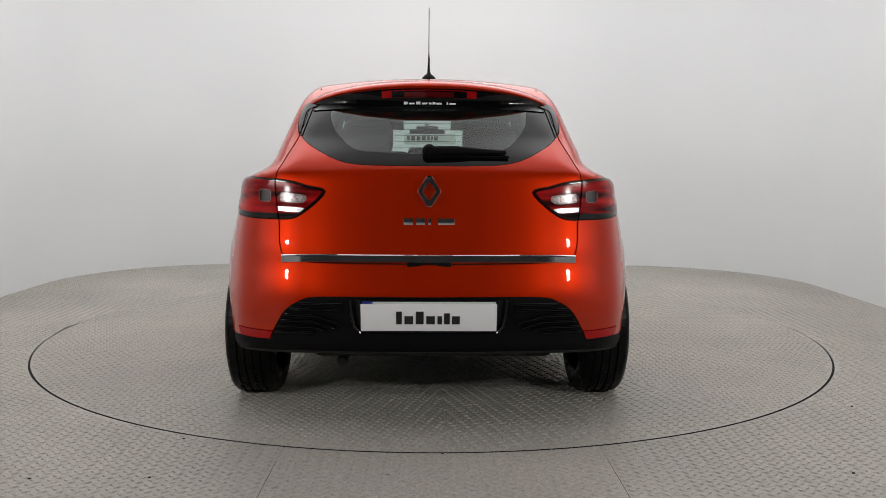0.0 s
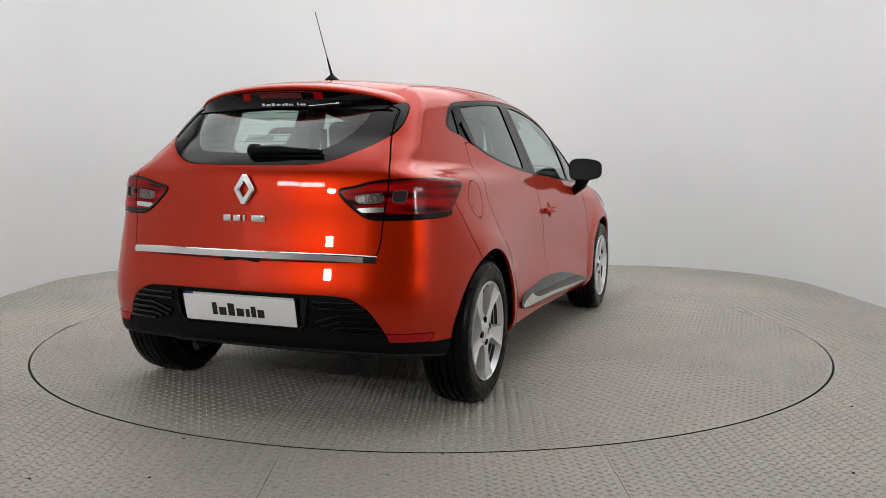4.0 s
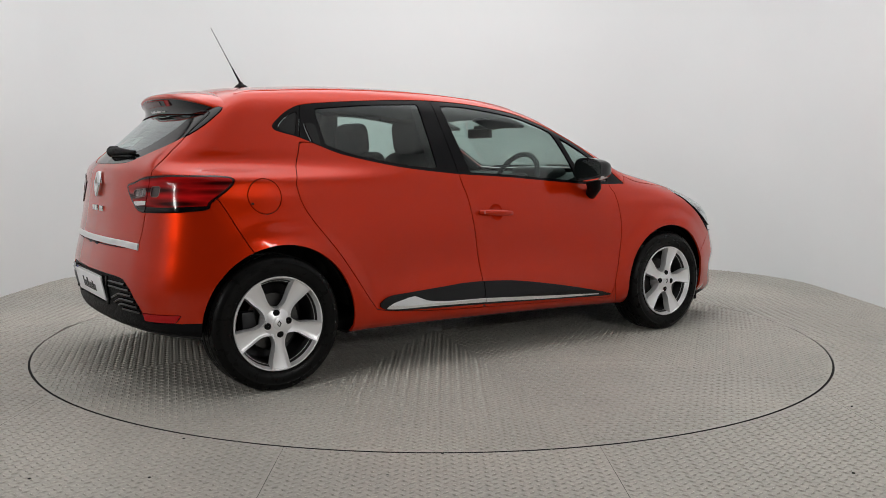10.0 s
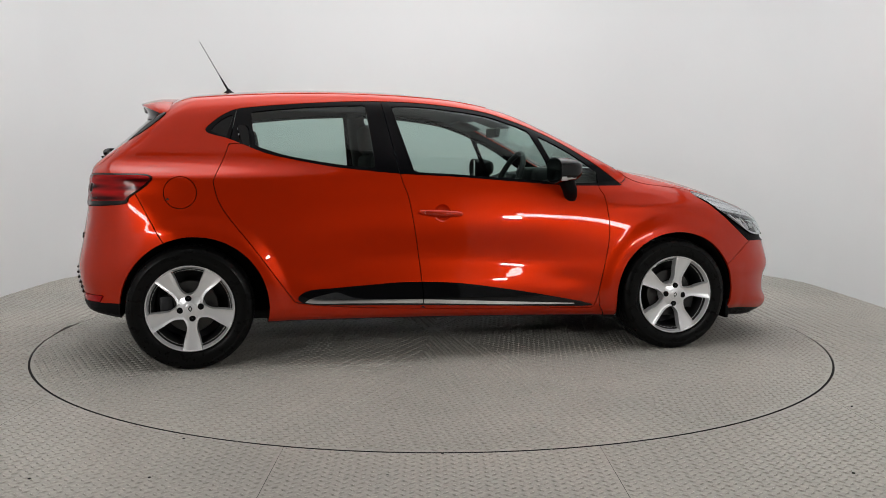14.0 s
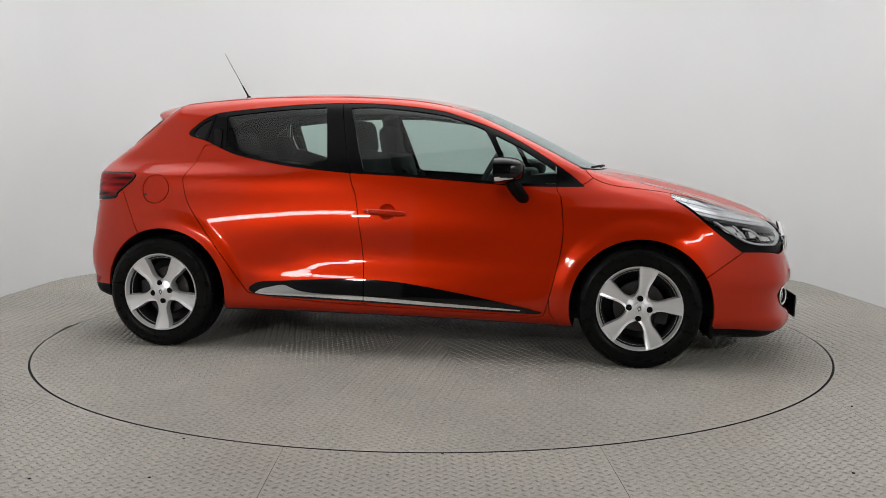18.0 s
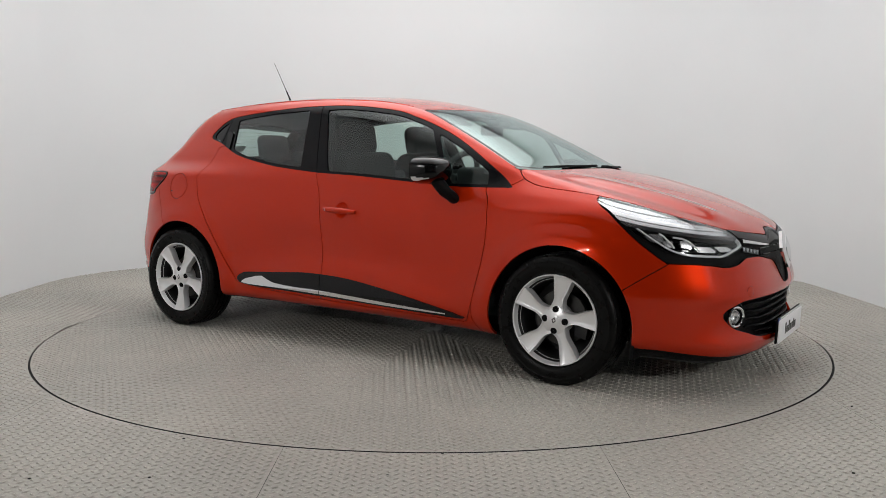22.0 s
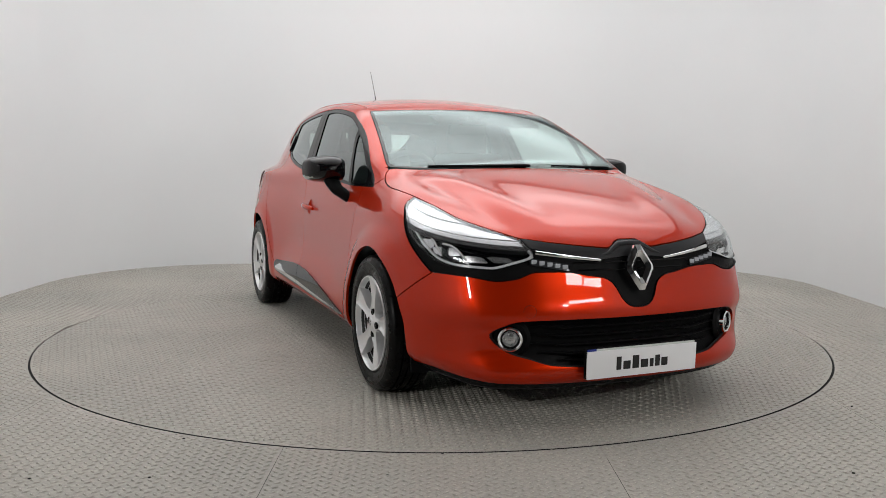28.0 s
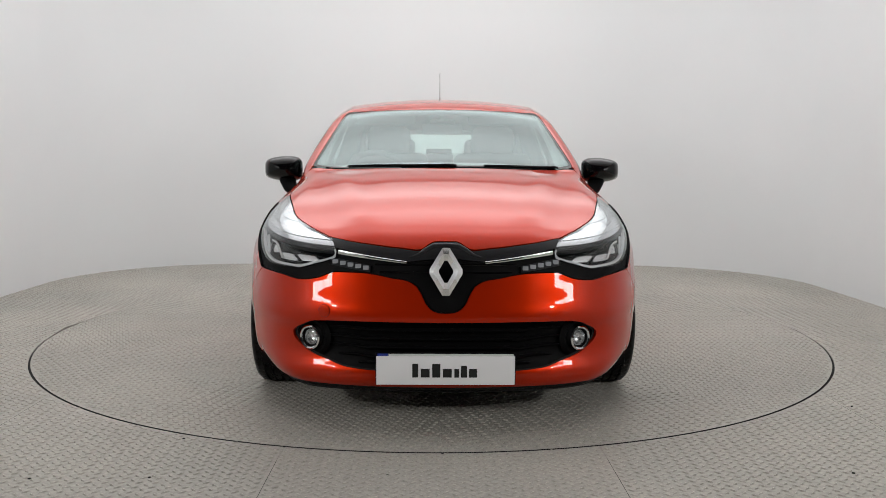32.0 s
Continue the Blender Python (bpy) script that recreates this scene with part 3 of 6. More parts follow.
REAR_GLASS = outline([(-0.992, 1.283, 1), (-0.7, 1.313), (-0.402, 1.329, 1), (-0.362, 1.000, 1), (-0.533, 1.016), (-0.683, 1.038), (-0.834, 1.067), (-0.968, 1.110, 1)], (0, 2))
QUARTER_GLASS = outline([(-1.185, 1.185), (-1.145, 1.236), (-1.078, 1.272, 1), (-1.112, 1.155, 1)], (0, 2))
FRONT_DOOR = outline([(-0.330, 1.42, 1), (-0.233, 0.965), (-0.197, 0.859), (-0.168, 0.696), (-0.147, 0.547), (-0.133, 0.397), (-0.130, 0.272, 1), (0.35, 0.257), (0.80, 0.246, 1),
                      (0.823, 0.27), (0.859, 0.406), (0.899, 0.585), (0.908, 0.704), (0.893, 0.851), (0.869, 0.904), (0.86, 1.10, 1), (0.6, 1.3, 1)], (0, 2), gate=lambda v: 0.42 - v[:, 1])
REAR_DOOR = outline([(-0.330, 1.42, 1), (-0.233, 0.965), (-0.197, 0.859), (-0.168, 0.696), (-0.147, 0.547), (-0.133, 0.397), (-0.130, 0.272, 1), (-0.5, 0.29), (-0.76, 0.318),
                     (-0.80, 0.345), (-0.865, 0.433), (-0.983, 0.598), (-1.13, 0.792), (-1.173, 0.911), (-1.166, 0.956), (-1.105, 1.104), (-1.06, 1.30, 1), (-1.05, 1.42, 1)], (0, 2), gate=lambda v: 0.42 - v[:, 1])
front_pane, dlo = carve(dlo, FRONT_GLASS, 0.002)
vent_pane, dlo = carve(dlo, VENT_GLASS, 0.002)
rear_pane, dlo = carve(dlo, REAR_GLASS, 0.002)
quarter_pane, dlo = carve(dlo, QUARTER_GLASS, 0.002)
front_frame, dlo = carve(dlo, FRONT_DOOR)
rear_frame, dlo = carve(dlo, REAR_DOOR)
# rear door grip hidden in the pillar trim
pillar_grip, rear_frame = carve(rear_frame, outline([(-1.058, 1.200), (-1.040, 1.213), (-1.012, 1.208), (-1.002, 1.190), (-0.996, 1.110), (-1.010, 1.096), (-1.028, 1.100), (-1.036, 1.115)], (0, 2)), 0.004)

# windscreen and bonnet, in plan

def plan(points, gate):
    path = [(y, x, *c) for x, y, *c in points]
    return outline(path, (1, 0), gate=gate)


SCREEN_EDGE = plan([(0.405, -0.25, 1), (0.415, 0.0), (0.405, 0.25), (0.375, 0.45), (0.352, 0.515), (0.365, 0.54), (0.42, 0.553), (0.60, 0.585), (0.80, 0.622), (0.955, 0.652), (1.0, 0.645, 1),
                    (1.06, 0.5), (1.10, 0.25), (1.115, 0.0), (1.10, -0.25, 1)], lambda v: 0.85 - v[:, 2])
BONNET_EDGE = plan([(1.125, -0.25, 1), (1.14, 0.0), (1.125, 0.25), (1.08, 0.5), (1.01, 0.66, 1), (1.06, 0.695), (1.2, 0.712), (1.456, 0.690), (1.62, 0.655), (1.75, 0.615), (1.87, 0.535),
                    *((nose(y, z).x, y, *c) for y, z, *c in ((0.452, 0.733, 1), (0.35, 0.718), (0.236, 0.705), (0.125, 0.694), (0.095, 0.694), (0.078, 0.703), (0.046, 0.722), (0.0, 0.724))), (2.03, -0.25, 1)], lambda v: 0.6 - v[:, 2])
screen, rest = carve(rest, SCREEN_EDGE, 0.004)
_, shell = skin.cut(shell, off(SCREEN_EDGE, 0.01))
bonnet, rest = carve(rest, BONNET_EDGE, 0.005)
cowl, rest = skin.cut(rest, plan([(0.98, -0.25, 1), (0.98, 0.6), (0.985, 0.655, 1), (1.01, 0.665, 1), (1.09, 0.5), (1.13, 0.25), (1.145, 0.0), (1.13, -0.25, 1)], lambda v: 0.85 - v[:, 2]))

# the nose: black mask with lamps and badge, lower grille
mask_low = both(above((1.40, 1.44, 1.52, 1.59, 1.70, 1.80, 1.90, 2.0, 2.1), (0.92, 0.865, 0.807, 0.750, 0.660, 0.588, 0.545, 0.51, 0.40)),
                above((0.0, 0.03, 0.075, 0.105, 0.217, 0.349, 0.42, 0.50, 0.57, 0.64, 0.9), (0.463, 0.465, 0.497, 0.555, 0.592, 0.608, 0.608, 0.582, 0.574, 0.585, 0.60), 1),
                lambda v: 1.44 - v[:, 0])
lens_low = both(above((1.40, 1.44, 1.52, 1.59, 1.715, 1.80, 1.90, 2.3), (0.92, 0.865, 0.815, 0.763, 0.684, 0.640, 0.620, 0.61)),
                above((0.0, 0.408, 0.416, 0.45, 0.50, 0.57, 0.65, 0.9), (1.0, 0.72, 0.672, 0.652, 0.637, 0.617, 0.61, 0.61), 1), lambda v: 1.44 - v[:, 0],
                lambda v: 0.45 - (0.735 - v[:, 2]) * 0.586 - v[:, 1])
mask, rest = carve(rest, mask_low, 0.003)
lens, mask = skin.cut(mask, lens_low)
_, shell = skin.cut(shell, off(lens_low, 0.004))
GRILLE = outline([(0.0, 0.425), (0.45, 0.424), (0.552, 0.401), (0.596, 0.36), (0.538, 0.302), (0.451, 0.272), (0.365, 0.248), (0.2, 0.238), (0.0, 0.235, 1), (-0.3, 0.235, 1), (-0.3, 0.425, 1)], (1, 2),
                 gate=lambda v: 1.7 - v[:, 0])
grille, rest = carve(rest, GRILLE, 0.003)
_, shell = skin.cut(shell, off(GRILLE, 0.006))
chin, rest = skin.cut(rest, both(lambda v: v[:, 2] - hermite(v[:, 0], (1.5, 1.75, 2.0, 2.2), (0.215, 0.205, 0.178, 0.165)), lambda v: 1.55 - v[:, 0]))

# the tail
TAIL_LAMP = both(outline([(0.40, 0.912), (0.47, 0.936), (0.60, 0.962), (0.95, 0.975, 1), (0.95, 0.79, 1), (0.70, 0.795), (0.58, 0.803), (0.50, 0.822)], (1, 2)),
                 outline([(-1.465, 0.953), (-1.7, 0.967), (-2.2, 0.98, 1), (-2.2, 0.79, 1), (-1.64, 0.815), (-1.57, 0.850)], (0, 2)))
lamp_rear, rest = carve(rest, TAIL_LAMP, 0.004)
TAILGATE = outline([(-0.3, 1.42, 1), (0.0, 1.42), (0.50, 1.40, 1), (0.505, 1.32), (0.515, 1.22), (0.530, 1.131), (0.575, 1.03), (0.598, 0.958), (0.584, 0.809), (0.578, 0.709), (0.560, 0.665), (0.50, 0.645), (0.0, 0.640), (-0.3, 0.64, 1)], (1, 2),
                   gate=lambda v: v[:, 0] + 1.47)
lamp_in, lamp_out = carve(lamp_rear, TAILGATE, 0.006)
gate_panel, rest = carve(rest, TAILGATE, 0.005)
REAR_SCREEN = outline([(-0.3, 1.40, 1), (0.49, 1.40, 1), (0.500, 1.30), (0.510, 1.20), (0.518, 1.131), (0.425, 1.066), (0.314, 1.024), (0.15, 1.015), (0.0, 1.015), (-0.3, 1.015, 1)], (1, 2), gate=lambda v: v[:, 0] + 1.47)
rear_screen, gate_panel = carve(gate_panel, REAR_SCREEN, 0.003)
_, shell = skin.cut(shell, off(REAR_SCREEN, 0.01))
VALANCE = either(outline([(-0.3, 0.516, 1), (0.0, 0.516), (0.26, 0.516), (0.44, 0.512), (0.505, 0.492), (0.562, 0.448), (0.62, 0.345, 1), (0.62, 0.1, 1), (-0.3, 0.1, 1)], (1, 2), gate=lambda v: v[:, 0] + 1.55),
                 both(lambda v: v[:, 2] - 0.335, lambda v: v[:, 0] + 1.5))
valance, rest = carve(rest, VALANCE, 0.002)
RUMP = outline([(-1.58, 0.90, 1), (-1.535, 0.855), (-1.42, 0.645), (-1.36, 0.60, 1), (-1.45, 0.2, 1), (-2.3, 0.2, 1), (-2.3, 0.90, 1)], (0, 2))
rear_bumper, rest = carve(rest, RUMP)
NOSE_CUT = outline([(1.84, 0.66, 1), (1.80, 0.60), (1.70, 0.53), (1.60, 0.46, 1), (1.60, 0.1, 1), (2.4, 0.1, 1), (2.4, 0.75, 1), (1.9, 0.75, 1)], (0, 2))
front_bumper, rest = carve(rest, NOSE_CUT)
SIDE_FIN = outline([(-1.415, 1.275, 1), (-1.435, 1.250), (-1.535, 1.172), (-1.65, 1.108), (-1.76, 1.080, 1), (-1.85, 1.2, 1), (-1.7, 1.31, 1), (-1.45, 1.29, 1)], (0, 2), gate=lambda v: 0.36 - v[:, 1])
side_fin, rest = carve(rest, SIDE_FIN, 0.003)

# flanks
FUEL = lambda v: np.hypot(v[:, 0] + 1.333, v[:, 2] - 0.875) - 0.078
front_door, rest = carve(rest, both(FRONT_DOOR, lambda v: v[:, 2] - 0.97))
rear_door, rest = carve(rest, both(REAR_DOOR, lambda v: v[:, 2] - 1.12))
fuel_flap, rest = carve(rest, FUEL)
WING = outline([(0.93, 0.975, 1), (1.01, 0.925), (1.2, 1.1, 1), (2.2, 1.0, 1), (2.2, 0.1, 1), (0.96, 0.1, 1), (0.85, 0.26, 1), (0.823, 0.5, 1), (0.80, 0.9, 1)], (0, 2), gate=lambda v: 0.3 - v[:, 1])
wing, rest = carve(rest, WING)
roof, rest = skin.cut(rest, lambda v: np.maximum(v[:, 1] - hermite(v[:, 0], (-1.6, -1.29, -0.3, 0.4), (0.43, 0.475, 0.535, 0.525)), 1.25 - v[:, 2]))

# black sill trims with a bright blade, rear window border
SILL = outline([(-0.779, 0.345, 1), (-0.718, 0.380), (-0.583, 0.390), (-0.374, 0.403), (-0.255, 0.410), (-0.076, 0.408), (0.102, 0.395), (0.369, 0.356), (0.635, 0.308), (0.806, 0.274, 1), (0.783, 0.264),
                (0.517, 0.270), (-0.127, 0.292), (-0.6, 0.305), (-0.74, 0.318)], (0, 2), gate=lambda v: 0.42 - v[:, 1])
blade_limits = [below((-0.74, -0.72, -0.65, -0.575, -0.53, -0.48, -0.127, 0.35, 0.72), (0.322, 0.335, 0.356, 0.368, 0.353, 0.338, 0.322, 0.298, 0.281)),
                above((-0.74, -0.68, -0.5, -0.127, 0.35, 0.72), (0.322, 0.315, 0.312, 0.302, 0.284, 0.276)), lambda v: -0.735 - v[:, 0], lambda v: v[:, 0] - 0.70, lambda v: 0.4 - v[:, 1]]
DISH = lambda v: np.hypot(v[:, 0] + 0.017, v[:, 2] - 0.766) - 0.046
_, front_door = skin.cut(front_door, DISH)
sill_f, front_door = skin.cut(front_door, SILL)
sill_r, rear_door = skin.cut(rear_door, SILL)
blade_f, sill_f = cut_all(sill_f, blade_limits)
blade_r, sill_r = cut_all(sill_r, blade_limits)
CLEAR = outline([(-0.3, 1.275, 1), (0.0, 1.275), (0.36, 1.268), (0.405, 1.22), (0.375, 1.15), (0.30, 1.083), (0.2, 1.068), (0.0, 1.062), (-0.3, 1.062, 1)], (1, 2), gate=lambda v: v[:, 0] + 1.4)
rear_clear, rear_frit = skin.cut(rear_screen, CLEAR)
FIN = lambda v: np.maximum(1.131 + (0.518 - v[:, 1]) * 4.2 - v[:, 2], 0.40 - v[:, 1])
fin, rear_frit = carve(rear_frit, FIN, 0.003)
fin_edge, gate_panel = skin.cut(gate_panel, lambda v: np.maximum(np.maximum(1.134 - v[:, 2], v[:, 2] - 1.29), 0.48 - v[:, 1]))
screen_clear, screen_frit = skin.cut(screen, off(SCREEN_EDGE, 0.017))
REFLECTOR = both(outline([(0.60, 0.372, 1), (0.86, 0.372, 1), (0.86, 0.337, 1), (0.60, 0.337, 1)], (1, 2)), outline([(-1.705, 0.372, 1), (-2.2, 0.372, 1), (-2.2, 0.337, 1), (-1.725, 0.337, 1)], (0, 2)))
reflector, rear_bumper = carve(rear_bumper, REFLECTOR, 0.003)
RECESS = both(outline([(-0.3, 0.508, 1), (0.292, 0.508, 1), (0.288, 0.43), (0.262, 0.372, 1), (-0.3, 0.372, 1)], (1, 2)), lambda v: v[:, 0] + 1.6)
recess, valance = skin.cut(valance, RECESS)
lamp_foot, lamp_out = skin.cut(lamp_out, lambda v: v[:, 2] - hermite(v[:, 0], (-1.9, -1.75, -1.6, -1.5, -1.4), (0.826, 0.830, 0.836, 0.84, 0.845)))
border_out, lamp_out = skin.cut(lamp_out, lambda v: -0.009 - TAIL_LAMP(v))
border_in, lamp_in = skin.cut(lamp_in, lambda v: -0.010 - TAIL_LAMP(v))
lamp_back = both(outline([(0.614, 0.918, 1), (0.668, 0.922, 1), (0.662, 0.872, 1), (0.614, 0.872, 1)], (1, 2)), lambda v: v[:, 0] + 1.6)
lamp_frame, lamp_out = skin.cut(lamp_out, lamp_back)
lamp_box, lamp_frame = skin.cut(lamp_frame, off(lamp_back, 0.0032))
boot_foot, lamp_in = skin.cut(lamp_in, lambda v: v[:, 2] - 0.828)
BACK_LAMP = outline([(0.475, 0.897), (0.582, 0.911, 1), (0.584, 0.874, 1), (0.492, 0.868)], (1, 2))
boot_frame, lamp_in = skin.cut(lamp_in, BACK_LAMP)
boot_clear, boot_frame = skin.cut(boot_frame, off(BACK_LAMP, 0.003))
boot_white, lamp_in = skin.cut(lamp_in, outline([(0.488, 0.850), (0.592, 0.855, 1), (0.592, 0.836, 1), (0.497, 0.832)], (1, 2)))

skin_mesh("underbody", under, SHUT, car, "black underbody")
skin_mesh("inner_shell", shell, SHUT, car, "dark inner shell behind the panels", shift=-0.014, flange=False)
skin_mesh("roof", roof, PAINT, car)
pair_mesh("side_frame", rest, PAINT)
skin_mesh("bonnet", bonnet, PAINT, car)
screen_part = skin_mesh("windscreen", screen_clear, SCREEN, car, "clear laminated windscreen", depth=0.006)
skin_mesh("border", screen_frit, BLACK_GLOSS, screen_part, "narrow black glass border", flange=False)
skin_mesh("cowl", cowl, BLACK_TRIM, car, "black plastic cowl under the wipers", shift=-0.006)
skin_mesh("front_bumper", front_bumper, PAINT, car)
skin_mesh("front_lip", chin, BLACK_TRIM, car, "black plastic lower lip", shift=-0.004)
UPPER_BAND = above((0.0, 0.09, 0.175, 0.30, 0.462, 0.50), (0.664, 0.656, 0.650, 0.671, 0.699, 0.70), 1)
upper_band, mask = skin.cut(mask, both(UPPER_BAND, lambda v: v[:, 1] - 0.47))
day_lens, mask = cut_all(mask, [below((0.2, 0.285, 0.448, 0.5), (0.62, 0.634, 0.664, 0.673), 1), above((0.2, 0.292, 0.436, 0.5), (0.597, 0.610, 0.634, 0.645), 1), lambda v: 0.288 - v[:, 1], lambda v: v[:, 1] - 0.442])
skin_mesh("front_mask", mask, BLACK_TRIM, car, "black band between the headlights", shift=-0.008, depth=-0.012)
pair_mesh("upper_moulding", upper_band, MOULDING, "dark moulding under the bonnet edge", shift=0.003, depth=0.012)
day_lamps = pair_mesh("daytime_lamp", day_lens, LED_DARK, "smoky strip of daytime lamps", shift=-0.001)
skin_mesh("tailgate", gate_panel, PAINT, car)
rear_window = skin_mesh("rear_window", rear_clear, PANE, car, "tinted heated rear window", shift=-0.002, flange=False)
skin_mesh("border", rear_frit, BLACK_GLOSS, rear_window, "wide glossy black glass border", shift=-0.002, depth=0.006)
pair_mesh("window_fin", fin + fin_edge + side_fin, BLACK_GLOSS, "glossy black fin beside the rear window", shift=0.002)
skin_mesh("rear_bumper", rear_bumper, PAINT, car)
skin_mesh("valance", valance, BLACK_TRIM, car, "black lower rear bumper with ribs", shift=-0.003)
doors_f = pair_mesh("front_door", front_door, PAINT)
doors_r = pair_mesh("rear_door", rear_door, PAINT)
pair_mesh("fuel_flap", fuel_flap[:], PAINT, "round fuel flap")
pair_mesh("front_wing", wing, PAINT)
trim_front, trim_rear = skin.cut(dlo, lambda v: -v[:, 0])
pair_mesh("window_trim", trim_front, SATIN, "black corner trim ahead of the door glass", shift=-0.003)
pair_mesh("window_trim", trim_rear, SATIN, "black surround of the quarter glass", shift=-0.003)
pair_mesh("window_frame", front_frame, SATIN, "black window frame", parent=doors_f, shift=-0.003)
pair_mesh("window_frame", rear_frame, SATIN, "black window frame", parent=doors_r, shift=-0.003)
pair_mesh("pillar_grip", pillar_grip, BLACK_GLOSS, "black grip in the window pillar", parent=doors_r, shift=0.005)
pair_mesh("window_pane", front_pane, PANE, "green-tinted door glass", parent=doors_f, shift=-0.008, depth=0.004)
pair_mesh("vent_pane", vent_pane, PANE, "small fixed triangular glass", parent=doors_f, shift=-0.008, depth=0.004)
pair_mesh("window_pane", rear_pane, PANE, "green-tinted door glass", parent=doors_r, shift=-0.008, depth=0.004)
pair_mesh("quarter_pane", quarter_pane, BLACK_GLOSS, "small dark quarter panel", shift=-0.008, depth=0.004)
headlights = pair_mesh("headlight", lens, LENS, "clear swept-back headlight", depth=0.03)
tail_outer = pair_mesh("tail_lamp", lamp_out, LAMP_RED, "deep red tail lamp", shift=0.004, depth=0.02)
pair_mesh("lamp_base", lamp_foot, BLACK_GLOSS, "glossy black lower edge", parent=tail_outer, shift=0.003)
pair_mesh("reflector_box", lamp_box, SMOKE, "smoky dark reflector", parent=tail_outer, shift=-0.002, depth=-0.006)
pair_mesh("box_rim", lamp_frame, LAMP_RIM, "pale rim of the reflector", parent=tail_outer, shift=0.0045)
pair_mesh("lamp_border", border_out, RED_BLACK, "dark outline of the lamp", parent=tail_outer, shift=0.0045)
tail_inner = pair_mesh("boot_lamp", lamp_in, LAMP_RED, "red and clear lamp on the tailgate", shift=0.004, depth=0.02)
pair_mesh("lamp_base", boot_foot, BLACK_GLOSS, "glossy black lower edge", parent=tail_inner, shift=0.003)
pair_mesh("reversing_lamp", boot_clear, CLEAR_LAMP, "clear ribbed reversing lamp", parent=tail_inner, shift=0.001, depth=-0.004)
pair_mesh("lamp_rim", boot_frame, LAMP_RIM, "pale rim of the reversing lamp", parent=tail_inner, shift=0.0045)
pair_mesh("lamp_border", border_in, RED_BLACK, "dark outline of the lamp", parent=tail_inner, shift=0.0045)
pair_mesh("light_bar", boot_white, CHROME_SOFT, "pale light bar", parent=tail_inner, shift=0.005)
pair_mesh("reflector", reflector, RED_LENS, "flat red reflector", shift=0.002)
pair_mesh("sill_trim", sill_f, BLACK_GLOSS, "glossy black door trim", parent=doors_f, shift=0.010, depth=0.016)
pair_mesh("sill_trim", sill_r, BLACK_GLOSS, "glossy black door trim", parent=doors_r, shift=0.010, depth=0.016)
pair_mesh("chrome_blade", blade_f, CHROME, "chrome blade on the door trim", parent=doors_f, shift=0.013, depth=0.010)
pair_mesh("chrome_blade", blade_r, CHROME, "chrome blade on the door trim", parent=doors_r, shift=0.013, depth=0.010)
skin_mesh("plate_recess", recess, BLACK_TRIM, car, "black recess for the rear plate", shift=-0.022, depth=-0.02)
skin_mesh("lower_grille", grille, BLACK_TRIM, car, "black slatted lower grille", shift=-0.035)


# ---- wheels ----
HUB_Y, TYRE_R = 0.753, 0.308


def groove(h, w=0.004, d=0.007):
    return [(0.308, h - w), (0.308 - d, h - w * 0.7), (0.308 - d, h + w * 0.7), (0.308, h + w)]


tyre_profile = ([(0.205, -0.085), (0.215, -0.095), (0.224, -0.094), (0.228, -0.0975), (0.262, -0.101), (0.270, -0.0995), (0.274, -0.101), (0.292, -0.095), (0.3025, -0.082), (0.3065, -0.068)]
                + groove(-0.047) + groove(-0.016) + groove(0.016) + groove(0.047)
                + [(0.3065, 0.068), (0.3025, 0.082), (0.292, 0.095), (0.274, 0.101), (0.270, 0.0995), (0.262, 0.101), (0.228, 0.0975), (0.224, 0.094), (0.216, 0.094), (0.2105, 0.085)])
rim_profile = [(0.2130, 0.086), (0.2145, 0.095), (0.2125, 0.099), (0.2085, 0.099), (0.2055, 0.094), (0.2045, 0.086), (0.198, 0.074)]


def tread_blocks():
    """Slanted block cuts round the tread, as low ribs."""
    verts, faces = [], []
    for k in range(64):
        a0 = 2 * math.pi * k / 64
        for s in (-1, 1):
            for h0, h1, da in ((0.052, 0.080, 0.02), (0.021, 0.042, 0.025)):
                i = len(verts)
                for h, a in ((h0, a0), (h1, a0 + da * s)):
                    for w in (-0.036, 0.036):
                        r = 0.3092 - (0.0045 if h > 0.07 else 0.0)
                        verts.append((r * math.cos(a + w), s * h, r * math.sin(a + w)))
                faces.append((i, i + 1, i + 3, i + 2) if s < 0 else (i, i + 2, i + 3, i + 1))
    return verts, faces


def spoke():
    """One broad spoke, wider outward, with rounded flanks; it points along +z."""
    verts, faces = [], []
    rows, cols = 15, 11
    for i in range(rows):
        r = 0.040 + (0.2085 - 0.040) * i / (rows - 1)
        t = i / (rows - 1)
        left = 0.026 - 0.006 * math.sin(math.pi * min(1, t * 1.5)) + 0.036 * t ** 1.6
        right = 0.027 - 0.005 * math.sin(math.pi * min(1, t * 1.6)) + 0.016 * t ** 2
        near = max(0.0, 1 - t / 0.42) ** 2
        left += 0.022 * near
        right += 0.022 * near
        dish = 0.083 + 0.0135 * t ** 1.5 - 0.004 * math.sin(math.pi * t)
        for j in range(cols):
            u = -1 + 2 * j / (cols - 1)
            x = u * (left if u < 0 else right)
            edge = abs(u)
            h = dish - 0.0035 + 0.0035 * u * u
            if edge > 0.99:
                h = dish - 0.034
            elif edge > 0.79:
                h = dish + 0.0050
                x *= 1.13
            z = math.sqrt(max(r * r - x * x, 1e-6)) if i == rows - 1 else r
            verts.append((x, h, z))
    for i in range(rows - 1):
        for j in range(cols - 1):
            a = i * cols + j
            faces.append((a, a + 1, a + cols + 1, a + cols))
    return verts, faces


def turn_y(deg):
    return Matrix.Rotation(radians(deg), 4, "Y")


